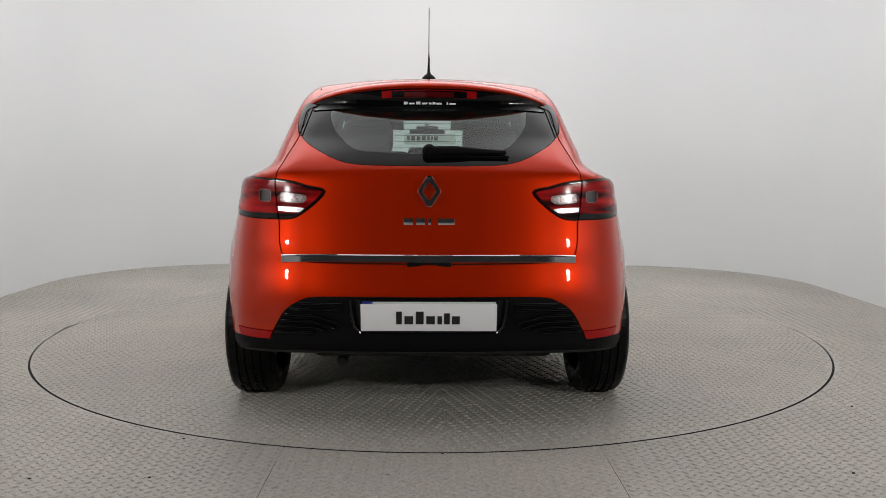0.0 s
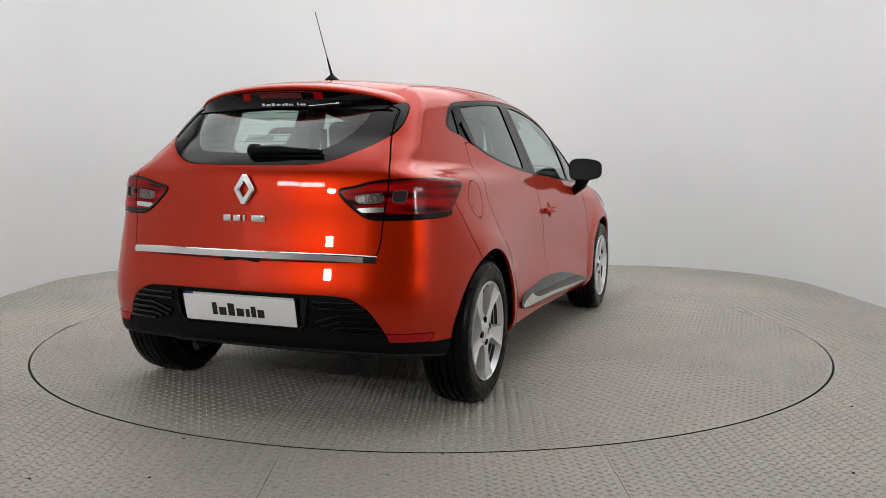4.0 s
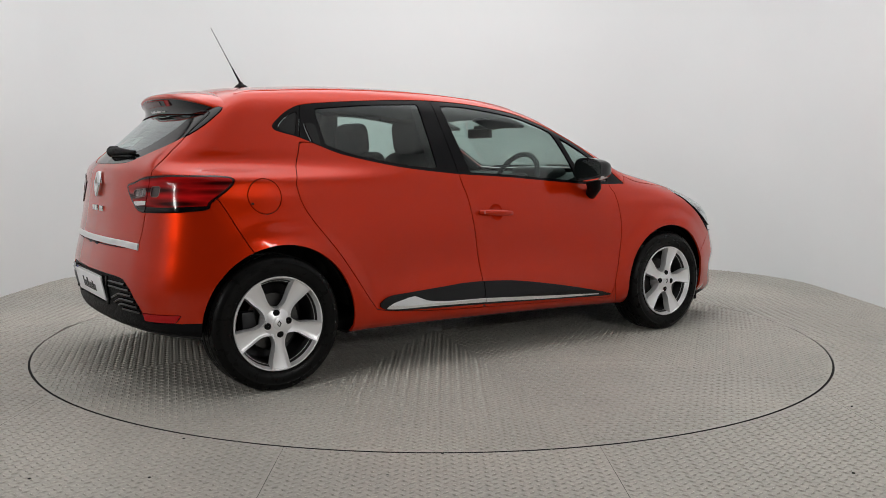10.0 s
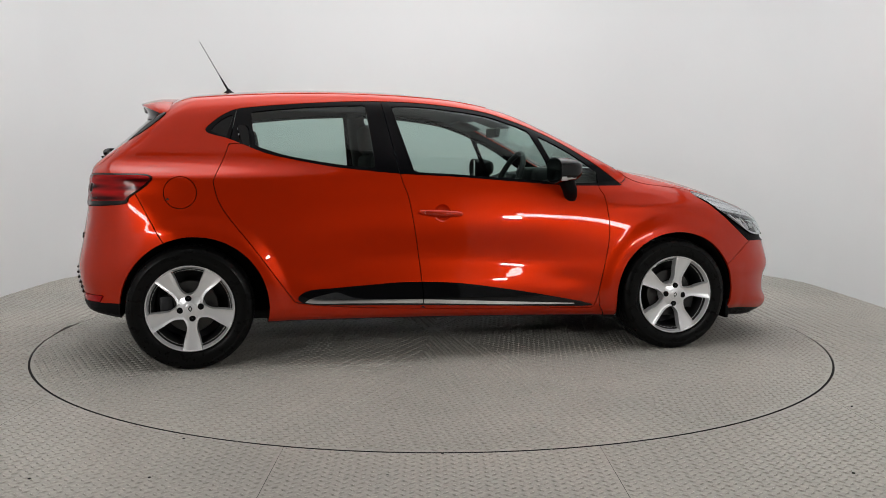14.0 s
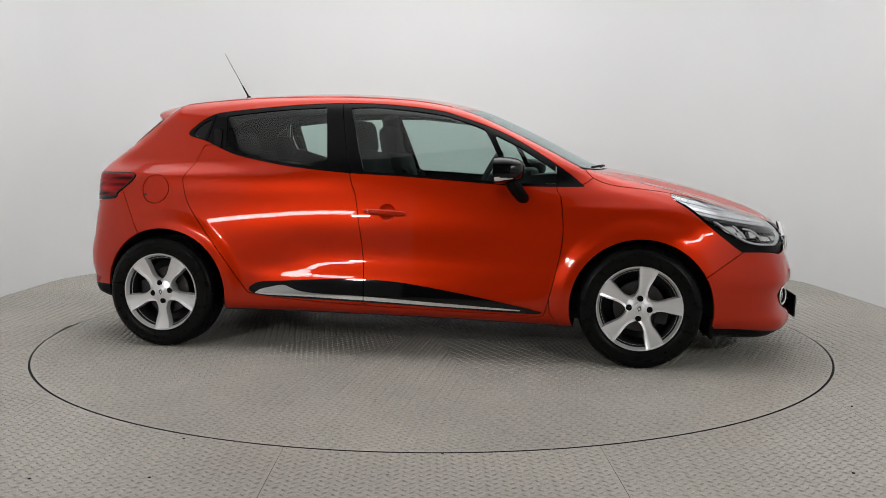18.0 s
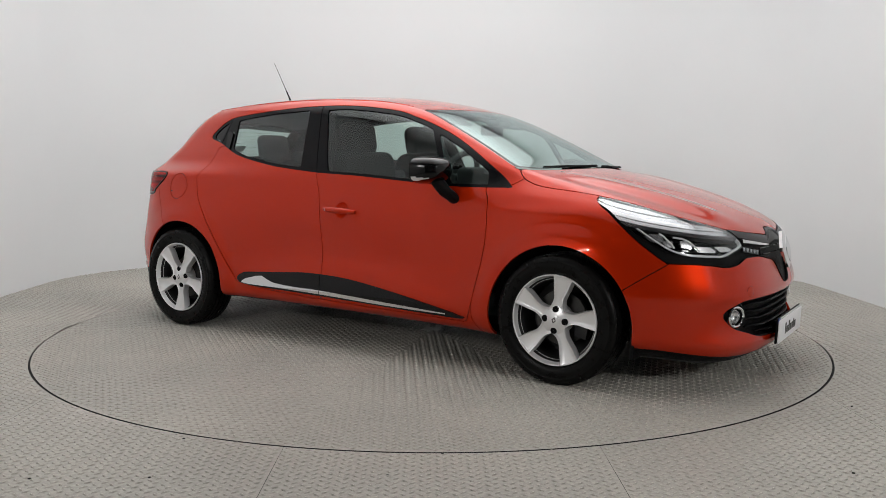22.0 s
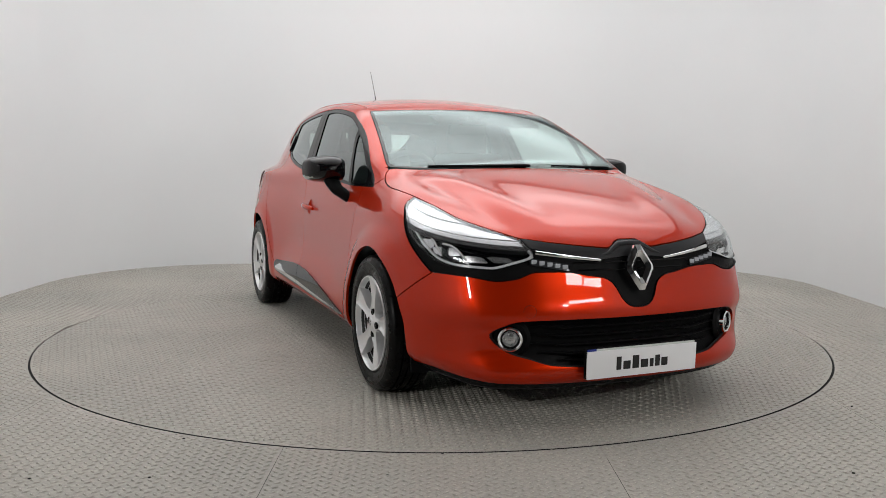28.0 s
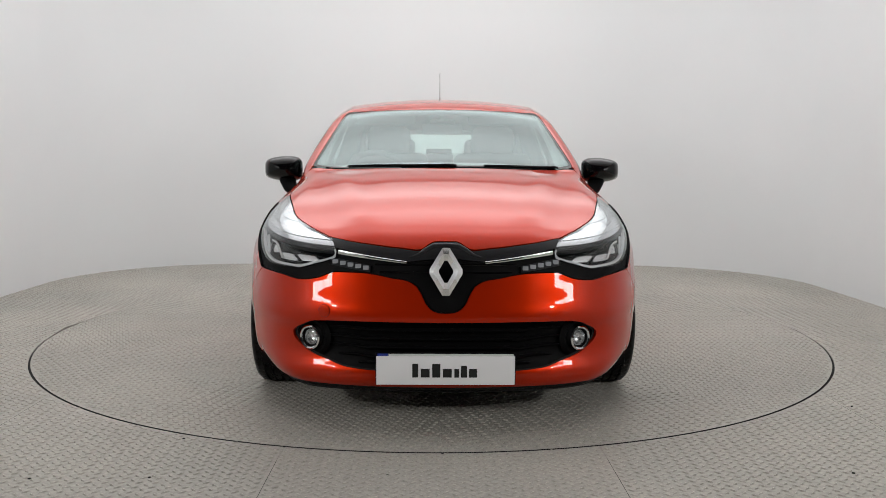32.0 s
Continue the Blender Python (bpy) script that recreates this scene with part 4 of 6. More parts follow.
def make_wheel():
    w = new("wheel")
    w.parent = car
    w["label"] = "five-spoke silver alloy wheel with black tyre"
    tyre = mesh_part("tyre", *lathe(tyre_profile, 72), RUBBER, w, "black road tyre with grooved tread")
    tagged(mesh_part("tread", *tread_blocks(), RUBBER, tyre, smooth=False), kind="stuff")
    rim = mesh_part("rim", *lathe(rim_profile, 72), ALLOY, w, "silver alloy rim")
    base = spoke()
    for k in range(5):
        mesh_part("spoke", *moved(base, turn_y(72 * k + 2.2)), ALLOY, rim, sharp=50)
    mesh_part("hub", *lathe([(0.0005, 0.090), (0.030, 0.090), (0.040, 0.087), (0.058, 0.0815), (0.066, 0.079), (0.070, 0.060), (0.070, 0.02)], 40), ALLOY, rim)
    cap = mesh_part("centre_cap", *lathe([(0.0005, 0.0945), (0.022, 0.0945), (0.027, 0.092), (0.028, 0.086)], 32), ALLOY, rim, "round centre cap")
    mesh_part("emblem", [(0, 0.0957, 0.016), (0.011, 0.0957, 0), (0, 0.0957, -0.016), (-0.011, 0.0957, 0), (0, 0.0950, 0.009), (0.006, 0.0950, 0), (0, 0.0950, -0.009), (-0.006, 0.0950, 0)],
              [(4, 5, 1, 0), (5, 6, 2, 1), (6, 7, 3, 2), (7, 4, 0, 3)], DARK_ALLOY, rim, smooth=False)
    for k in range(4):
        m = turn_y(90 * k + 8) @ Matrix.Translation((0, 0, 0.050))
        mesh_part("bolt", *moved(lathe([(0.0005, 0.087), (0.007, 0.087), (0.0075, 0.0885), (0.013, 0.0885), (0.0155, 0.0865), (0.016, 0.078)], 16), m), BLACK_TRIM, rim, "dark wheel bolt")
    # shade behind the spokes is put into the barrel's dark colour
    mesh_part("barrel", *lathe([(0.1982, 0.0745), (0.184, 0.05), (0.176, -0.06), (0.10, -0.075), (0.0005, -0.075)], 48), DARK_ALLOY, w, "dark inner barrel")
    mesh_part("inner_ring", *lathe([(0.1982, 0.0742), (0.1935, 0.062), (0.1895, 0.0615), (0.1885, 0.052)], 64), ALLOY, rim, "bright inner step of the rim")
    mesh_part("brake_disc", *lathe([(0.065, 0.012), (0.128, 0.012), (0.130, 0.008), (0.130, -0.008), (0.065, -0.01)], 48), STEEL, w, "worn steel brake disc")
    cb = bmesh.new()
    box(cb, -0.150, -0.085, -0.02, 0.035, -0.06, 0.06, 0.012)
    part("caliper", cb, DARK_ALLOY, w, "grey brake caliper")
    return w


first = make_wheel()
first.matrix_basis = pose(1.2945, HUB_Y, TYRE_R - 0.001)
copy_thing(first, pose(1.2945, -HUB_Y, TYRE_R - 0.001, 0, -12.5, 180))
copy_thing(first, pose(-1.2945, HUB_Y, TYRE_R - 0.001, 0, 24, 0))
copy_thing(first, pose(-1.2945, -HUB_Y, TYRE_R - 0.001, 0, -178, 180))

# wheel housings
for cx, cz, r in ARCHES:
    liner = joined(lathe([(r + 0.012, 0.775), (r + 0.03, 0.70), (r + 0.03, 0.46), (0.05, 0.455)], 40, start=radians(2 if cx > 0 else 6), sweep=radians(174)))
    liner = moved(liner, Matrix.Translation((cx, 0, cz)))
    mesh_part("wheel_liner", *liner, SHUT, car, "black wheel housing")
    mesh_part("wheel_liner", *flipped(liner), SHUT, car, "black wheel housing")
for s in (1, -1):
    fb = bmesh.new()
    box(fb, 1.640, 1.660, min(s * 0.62, s * 0.79), max(s * 0.62, s * 0.79), 0.155, 0.26, 0.006)
    part("mudflap", fb, BLACK_TRIM, car, "small black mudflap")
ab = bmesh.new()
box(ab, -1.35, -1.24, -0.66, 0.66, 0.21, 0.27, 0.02)
part("rear_axle", ab, SHUT, car, "dark rear axle beam")


# ---- fittings of the car ----
def strip(points, width, height, up=(0, 0, 1)):
    """A moulding of half-round section along points."""
    return tube(points, [width] * len(points), 8, flat=height / width)


def both_sides(name, piece, mat, label="", parent=None):
    a = mesh_part(name, *piece, mat, parent[0] if parent else car, label)
    b = mesh_part(name, *flipped(piece), mat, parent[1] if parent else car, label)
    return a, b


# spoiler: a thin painted wing that runs on from the roof, dark below
sv, sf, NS = [], [], 33
under_v, under_f = [], []
for i in range(NS):
    y = -0.508 + 1.016 * i / (NS - 1)
    e = abs(y) / 0.508
    lip = Vector((-1.588 + 0.44 * y * y + 0.05 * e ** 8, y, 1.347 - 0.19 * y * y - 0.022 * e ** 6))
    root = crest(-1.36 - 0.04 * e, y)
    root.z += 0.001
    for k in range(7):
        t = k / 6
        p = root.lerp(lip, t)
        p.z += 0.012 * math.sin(math.pi * t) * (1 - e ** 4)
        sv.append(p)
    sv.append(lip + Vector((-0.004, 0, -0.008)))
    sv.append(lip + Vector((0.004, 0, -0.018 + 0.006 * e)))
    glass_at = tail(min(max(y, -0.485), 0.485), 1.262 - 0.02 * e)
    under_v += [lip + Vector((0.004, 0, -0.0178 + 0.006 * e)), lip.lerp(glass_at, 0.35) + Vector((0.012, 0, -0.010)), lip.lerp(glass_at, 0.7) + Vector((0.010, 0, -0.004)), glass_at + Vector((-0.004, 0, 0.0))]
for i in range(NS - 1):
    for k in range(8):
        a = i * 9 + k
        sf.append((a, a + 9, a + 10, a + 1))
    for k in range(3):
        a = i * 4 + k
        under_f.append((a, a + 4, a + 5, a + 1))
spoiler = mesh_part("spoiler", sv, sf, PAINT, car, "red roof spoiler over the rear window", sharp=60)
mesh_part("underside", under_v, under_f, BLACK_GLOSS, spoiler, "dark glossy spoiler underside", sharp=60)


def under_at(y, t):
    lip = Vector((-1.588 + 0.44 * y * y, y, 1.347 - 0.19 * y * y))
    g = tail(y, 1.262)
    return lip.lerp(g, t) + Vector((0.002, 0, -0.014))


for name, half_y, t0, t1, lift, mat, label in (("brake_light", 0.195, 0.10, 0.46, 0.0, RED_LENS, "dark red high brake light"), ("light_mask", 0.155, 0.12, 0.43, 0.002, BLACK_GLOSS, ""), ("light_strip", 0.102, 0.15, 0.38, 0.004, RED_DARK, "")):
    bl_v = [under_at(y, t) - Vector((lift, 0, lift)) for y in np.linspace(-half_y, half_y, 7) for t in (t0, t1)]
    mesh_part(name, bl_v, [(2 * i, 2 * i + 2, 2 * i + 3, 2 * i + 1) for i in range(6)], mat, spoiler, label, smooth=False)

# roof aerial
base = crest(-1.12, 0)
av, af = lathe([(0.034, -0.004), (0.031, 0.006), (0.020, 0.016), (0.010, 0.024), (0.0075, 0.032), (0.0005, 0.034)], 20, axis="z")
av = [(base.x + x * (1.5 if x > 0 else 1.0), y, base.z + z) for x, y, z in av]
aerial = mesh_part("aerial", av, af, BLACK_TRIM, car, "black roof aerial with a thin rod")
tip = Vector((-1.272, 0, 1.706))
foot = base + Vector((0, 0, 0.026))
mesh_part("rod", *tube([foot, foot.lerp(tip, 0.25), foot.lerp(tip, 0.30), tip], [0.0065, 0.0040, 0.0022, 0.0017], 8), BLACK_TRIM, aerial)

# roof edge strips
for s in (1, -1):
    pts = []
    for i in range(25):
        x = 0.28 - 1.62 * i / 24
        y = float(hermite(np.array([x]), (-1.6, -1.29, -0.3, 0.4), (0.43, 0.475, 0.535, 0.525))[0])
        p = crest(x, y)
        pts.append((p.x, s * p.y, p.z - 0.0015))
    mesh_part("roof_strip", *tube(pts, 0.0045, 6), PAINT, car)

# badges: plain diamonds
def diamond(centre, right, up, out, half_w, half_h, inner, thick, ridge=False):
    """An open diamond with bevelled faces."""
    c, r, u, o = Vector(centre), Vector(right), Vector(up), Vector(out)
    cut = 0.22
    outer = [(0 - cut * half_w, half_h), (cut * half_w, half_h), (half_w, 0.10 * half_h), (half_w, -0.10 * half_h), (cut * half_w, -half_h), (-cut * half_w, -half_h), (-half_w, -0.10 * half_h), (-half_w, 0.10 * half_h)]
    rim = [(x * 0.90, y * 0.92) for x, y in outer]
    well = [(x * (inner + 0.10), y * (inner + 0.07)) for x, y in outer]
    inn = [(x * inner * 0.95, y * inner) for x, y in outer]
    if ridge:
        rim = well = [(x * (1 + inner) / 2, y * (1 + inner) / 2) for x, y in outer]
    rings = ((outer, 0.0), (outer, thick * 0.55), (rim, thick * 0.95), (well, thick), (inn, thick * 0.55), (inn, 0.0))
    verts = [c + r * x + u * y + o * d for ring, d in rings for x, y in ring]
    faces = []
    for k in range(len(rings) - 1):
        for i in range(8):
            j = (i + 1) % 8
            faces.append((k * 8 + i, (k + 1) * 8 + i, (k + 1) * 8 + j, k * 8 + j))
    return verts, faces


badge_at = Vector((2.111, 0, 0.617))
fb_up = Vector((-0.22, 0, 0.975)).normalized()
front_badge = mesh_part("front_badge", *diamond(badge_at, (0, 1, 0), fb_up, (0.975, 0, 0.22), 0.062, 0.090, 0.46, 0.027, True), CHROME, car, "large chrome diamond emblem", sharp=20)
arch_pts = [nose(y, z) + Vector((-0.001, 0, 0.0)) for y, z in ((-0.150, 0.664), (-0.125, 0.669), (-0.100, 0.677), (-0.078, 0.692), (-0.050, 0.706), (0.0, 0.709), (0.050, 0.706), (0.078, 0.692), (0.100, 0.677), (0.125, 0.669), (0.150, 0.664))]
mesh_part("badge_surround", *tube(arch_pts, [0.003, 0.006, 0.009, 0.011, 0.0125, 0.0125, 0.0125, 0.011, 0.009, 0.006, 0.003], 10), MOULDING, car, "dark arch over the emblem")
rb_up = Vector((0.10, 0, 0.995)).normalized()
mesh_part("rear_badge", *diamond(tail(0, 0.916) + Vector((-0.003, 0, 0)), (0, 1, 0), rb_up, (-0.995, 0, 0.1), 0.046, 0.060, 0.46, 0.017), CHROME, car, "chrome diamond emblem on the tailgate", sharp=20)
for y0, y1 in ((0.098, 0.062), (0.050, 0.016), (0.004, -0.008), (-0.034, -0.098)):
    bb = bmesh.new()
    c = tail((y0 + y1) / 2, 0.802)
    box(bb, c.x - 0.007, c.x + 0.004, min(y0, y1), max(y0, y1), 0.789, 0.815, 0.003)
    part("badge_bar", bb, CHROME, car, "chrome model lettering shown as a bar")

# number plates: white boards with dark bars for the writing
def plate(name, centre, tilt, facing):
    p = new(name)
    p.parent = car
    p["label"] = "white show plate with dark lettering bars"
    p.matrix_basis = Matrix.Translation(centre) @ Matrix.Rotation(radians(90 * facing), 4, "Z") @ Matrix.Rotation(radians(tilt), 4, "X")
    b = bmesh.new()
    box(b, -0.26, 0.26, -0.006, 0.0, -0.055, 0.055, 0.002)
    part("board", b, WHITE_PLASTIC, p, "white plastic board")
    b = bmesh.new()
    box(b, -0.264, 0.264, 0.004, 0.012, -0.055, 0.066, 0.003)
    part("backing", b, BLACK_TRIM, p, "dark plate behind the board")
    b = bmesh.new()
    box(b, -0.255, -0.215, 0.001, 0.0038, 0.040, 0.063)
    part("blue_band", b, BLUE, p, "blue end band", smooth=False)
    b = bmesh.new()
    box(b, -0.214, 0.255, 0.001, 0.0038, 0.040, 0.062)
    part("number_strip", b, STICKER, p, "pale strip above the board", smooth=False)
    for u0, u1, h in ((-0.125, -0.103, 0.052), (-0.093, -0.060, 0.033), (-0.050, -0.020, 0.052), (-0.010, 0.023, 0.033), (0.033, 0.050, 0.033), (0.058, 0.080, 0.045), (0.088, 0.118, 0.033)):
        b = bmesh.new()
        box(b, u0, u1, -0.0072, -0.0055, -0.026, -0.026 + h)
        part("lettering_bar", b, INK, p, smooth=False)
    return p


plate("front_plate", Vector((2.158, 0.0, 0.2515)), 2, 1)
plate("rear_plate", Vector((-1.898, 0.0, 0.4385)), 12, -1)
for s in (1, -1):
    hb = bmesh.new()
    box(hb, 2.07, 2.152, s * 0.12 - 0.03, s * 0.12 + 0.03, 0.22, 0.28, 0.006)
    part("plate_bracket", hb, BLACK_TRIM, car)

# grille slats, tailgate grip, valance ribs
for z, half_w in ((0.392, 0.445), (0.357, 0.462), (0.322, 0.452), (0.287, 0.41), (0.258, 0.33)):
    pts = []
    for i in range(31):
        y = -half_w + 2 * half_w * i / 30
        e = abs(y) / half_w
        q = nose(y, z + 0.006 * math.sin(9 * e) * (e > 0.6)) - Vector((0.020 + 0.012 * e ** 8, 0, 0))
        pts.append(q)
    mesh_part("grille_slat", *tube(pts, [0.006 + 0.008 * (1 - abs(2 * i / 30 - 1) ** 6) for i in range(31)], 8, flat=0.5), BLACK_TRIM, car, "black horizontal slat")
for z, half_w in ((0.640, 0.19), (0.612, 0.17)):
    for s in (1, -1):
        pts = [nose(s * (0.02 + (half_w + 0.06) * i / 8), z) - Vector((0.001, 0, 0)) for i in range(9)]
        mesh_part("upper_slat", *tube(pts, 0.0032, 6), BLACK_GLOSS, car, "thin glossy black slat")
gb = bmesh.new()
gp = tail(0, 0.652)
box(gb, gp.x - 0.002, gp.x + 0.03, -0.085, 0.085, 0.628, 0.646, 0.004)
part("tailgate_grip", gb, BLACK_TRIM, car, "recessed black tailgate grip")
for s in (1, -1):
    for z, y0, y1 in ((0.486, 0.33, 0.50), (0.464, 0.33, 0.54), (0.441, 0.34, 0.557), (0.417, 0.36, 0.572), (0.394, 0.40, 0.586), (0.371, 0.44, 0.60)):
        pts = []
        for i in range(13):
            y = y0 + (y1 - y0) * i / 12
            pts.append(tail(y, z - 0.03 * max(0, 0.44 - y) / 0.1 * (z < 0.46)) + Vector((-0.001, 0, 0)))
        pts = [(p[0], s * p[1], p[2]) for p in pts]
        mesh_part("valance_rib", *tube(pts, 0.008, 10, flat=0.85), BLACK_GLOSS, car, "glossy black rib")
    pts = [tail(y, z) + Vector((-0.002, 0, 0)) for y, z in ((0.30, 0.505), (0.298, 0.45), (0.288, 0.40), (0.262, 0.372))]
    pts = [(p[0], s * p[1], p[2]) for p in pts]
    mesh_part("recess_edge", *tube(pts, 0.008, 8), BLACK_GLOSS, car)
mesh_part("exhaust_pipe", *tube([(-1.60, 0.335, 0.245), (-1.68, 0.342, 0.238), (-1.725, 0.350, 0.226)], 0.020, 14), SHUT, car, "sooty dark exhaust end")
xb = bmesh.new()
box(xb, -1.74, -1.45, -0.50, 0.46, 0.245, 0.31, 0.03)
part("silencer", xb, SHUT, car, "dark silencer under the boot")

# bright strip along the tailgate's foot
def ribbon(rail, section):
    """A moulding along the tail: section points are (outward, up)."""
    verts, faces, k = [], [], len(section)
    for p in rail:
        verts += [(p[0] - a, p[1], p[2] + b) for a, b in section]
    for i in range(len(rail) - 1):
        for q in range(k):
            a, b = i * k + q, i * k + (q + 1) % k
            faces.append((a, b, b + k, a + k))
    return verts, faces + [tuple(range(k))[::-1], tuple((len(rail) - 1) * k + q for q in range(k))]


rail = [tail(y, 0.6605 - 0.006 * (abs(y) / 0.57) ** 6) for y in np.linspace(-0.571, 0.571, 41)]
mesh_part("boot_strip", *ribbon(rail, ((-0.006, -0.0155), (0.004, -0.0155), (0.0078, -0.0125), (0.0066, 0.0085), (0.0050, 0.0125), (0.001, 0.0155), (-0.006, 0.0155))), CHROME, car, "chrome strip along the tailgate's lower edge", sharp=14)
# chrome strips and daytime lamps beside the badge
for s in (1, -1):
    pts = [nose(0.150 + 0.264 * t, 0.6485 + 0.033 * t ** 1.15) + Vector((0.003, 0, 0)) for t in np.linspace(0, 1, 17)]
    mesh_part("chrome_strip", *tube([(p[0], s * p[1], p[2]) for p in pts], [0.003 + 0.0022 * t for t in np.linspace(0, 1, 17)], 8, flat=1.7), CHROME, car, "chrome strip beside the emblem")
    for k in range(5):
        y = 0.305 + 0.030 * k
        c = nose(y, 0.626 + 0.17 * (y - 0.305)) + Vector((0.0, 0, 0))
        b = bmesh.new()
        box(b, -0.006, 0.003, -0.0115, 0.0115, -0.008, 0.009, 0.003, Matrix.Translation((c.x, s * c.y, c.z)))
        part("lamp_cell", b, LED, day_lamps[0] if s > 0 else day_lamps[1], "small clear lamp cell")
    # fog lamp with a chrome ring
    c = nose(0.519, 0.351)
    out = Vector((0.86, s * 0.5, 0)).normalized()
    place = Matrix.Translation((c.x - 0.012, s * c.y, c.z)) @ out.to_track_quat("Z", "Y").to_matrix().to_4x4()
    ring = mesh_part("fog_lamp", *moved(lathe([(0.036, 0.0), (0.038, 0.016), (0.043, 0.020), (0.048, 0.016), (0.049, -0.01)], 40, axis="z"), place), CHROME, car, "round fog lamp in a chrome ring")
    mesh_part("reflector", *moved(lathe([(0.031, 0.004), (0.030, -0.004), (0.022, -0.014), (0.008, -0.020), (0.0005, -0.020)], 32, axis="z"), place), CHROME_SOFT, ring)
    mesh_part("socket", *moved(lathe([(0.0375, 0.012), (0.033, 0.004), (0.031, 0.004)], 32, axis="z"), place), BLACK_TRIM, ring, "black inner collar")
    mesh_part("bulb", *moved(lathe([(0.0075, -0.018), (0.0075, -0.004), (0.005, 0.0), (0.0005, 0.001)], 16, axis="z"), place), CHROME, ring)
    mesh_part("lens", *moved(lathe([(0.031, 0.006), (0.022, 0.011), (0.010, 0.0135), (0.0005, 0.014)], 32, axis="z"), place), LENS, ring, "clear bulged lens")
    cone = [(0.050, -0.010), (0.064, -0.004), (0.078, -0.018)]
    mesh_part("lamp_pod", *moved(lathe(cone, 40, axis="z"), place), BLACK_TRIM, car, "black pod round the fog lamp")
tc = nose(-0.464, 0.462)
tc_n = Vector((0.93, -0.36, 0.05)).normalized().to_track_quat("Z", "Y").to_matrix().to_4x4()
mesh_part("tow_cover", *moved(lathe([(0.024, -0.002), (0.0235, 0.0012), (0.022, 0.0018), (0.0005, 0.0022)], 32, axis="z"), Matrix.Translation(tc) @ tc_n), PAINT, car, "round red towing-eye cover")
mesh_part("tow_ring", *moved(lathe([(0.0239, 0.0002), (0.0245, 0.0008), (0.0250, 0.0002)], 32, axis="z"), Matrix.Translation(tc) @ tc_n), SHUT, car, "thin dark joint")

# headlights: bowl, bright upper part, two reflectors, light line
def lamp_point(x, z, inset):
    p = flank(x, z)
    g = slope(np.array([p]))[0]
    n = Vector(g).normalized()
    return p - n * inset


skin_mesh("headlight_bowl", lens, BLACK_GLOSS, headlights[0], "dark lamp housing", mirror=1, shift=-0.055, depth=-0.05)
skin_mesh("headlight_bowl", lens, BLACK_GLOSS, headlights[1], "dark lamp housing", mirror=-1, shift=-0.055, depth=-0.05)
UPPER = both(lens_low, above((1.40, 1.46, 1.60, 1.75, 1.90, 2.02), (0.826, 0.798, 0.760, 0.731, 0.706, 0.686)))
lens_upper, lens_lower = skin.cut(lens, UPPER)
slice_left = lens_upper
for k in range(9):
    up = 0.016 * (k + 1)
    band, slice_left = skin.cut(slice_left, lambda v: v[:, 2] - up - hermite(v[:, 0], (1.40, 1.46, 1.60, 1.75, 1.90, 2.02), (0.826, 0.798, 0.760, 0.731, 0.706, 0.686)))
    band, _ = skin.cut(band, lambda v: hermite(v[:, 0], (1.40, 1.46, 1.60, 1.75, 1.90, 2.02), (0.826, 0.798, 0.760, 0.731, 0.706, 0.686)) + up - 0.0150 - v[:, 2])
    if band:
        pair_mesh("bright_reflector", band, (LAMP_SILVER, CHROME_SOFT, DARK_ALLOY)[(2, 0, 1, 0, 0, 1, 0, 0, 0)[k]], "stepped silver reflector", parent=headlights, shift=(-0.008, -0.011)[k % 2], depth=0.03)
if slice_left:
    pair_mesh("bright_reflector", slice_left, LAMP_SILVER, "bright silver upper reflector", parent=headlights, shift=-0.008, depth=0.03)
lip_out, _ = skin.cut(lens_lower, lambda v: lens_low(v) + hermite(v[:, 0], (1.4, 1.62, 1.74, 1.82, 1.95, 2.02), (0.020, 0.026, 0.018, 0.008, 0.004, 0.003)))
lip_in, lip = skin.cut(lip_out, lambda v: lens_low(v) + hermite(v[:, 0], (1.4, 1.62, 1.74, 1.82, 1.95, 2.02), (0.026, 0.033, 0.025, 0.016, 0.013, 0.012)))
pair_mesh("light_line", lip, LIGHT_GUIDE, "pale light guide along the lower edge", parent=headlights, shift=-0.007, depth=0.012)
for corners in ([(1.690, 0.722), (1.742, 0.726), (1.768, 0.704), (1.748, 0.684), (1.706, 0.700)],
                [(1.762, 0.696, 1), (1.800, 0.700, 1), (1.812, 0.664, 1), (1.778, 0.668, 1)],
                [(1.828, 0.700, 1), (1.868, 0.694, 1), (1.880, 0.668, 1), (1.840, 0.664, 1)],
                [(1.885, 0.672, 1), (1.940, 0.668, 1), (1.968, 0.642, 1), (1.900, 0.646, 1)],
                [(1.948, 0.672, 1), (1.990, 0.668, 1), (2.012, 0.646, 1), (1.976, 0.645, 1)]):
    facet, _ = skin.cut(lens_lower, outline(corners, (0, 2)))
    if facet:
        pair_mesh("lamp_facet", facet, CHROME_SOFT, "bright facet of the lamp reflector", parent=headlights, shift=-0.016, depth=0.02)
for s, holder in ((1, headlights[0]), (-1, headlights[1])):
    for row in (((1.812, 0.662), (1.800, 0.680), (1.780, 0.700), (1.762, 0.718), (1.745, 0.728)), ((1.905, 0.650), (1.885, 0.672), (1.860, 0.694), (1.835, 0.706), (1.800, 0.712))):
        pts = [lamp_point(x, z, 0.012) for x, z in row]
        mesh_part("light_divider", *tube([(p[0], s * p[1], p[2]) for p in pts], 0.0042, 8), LIGHT_GUIDE, holder, "pale curved light guide")

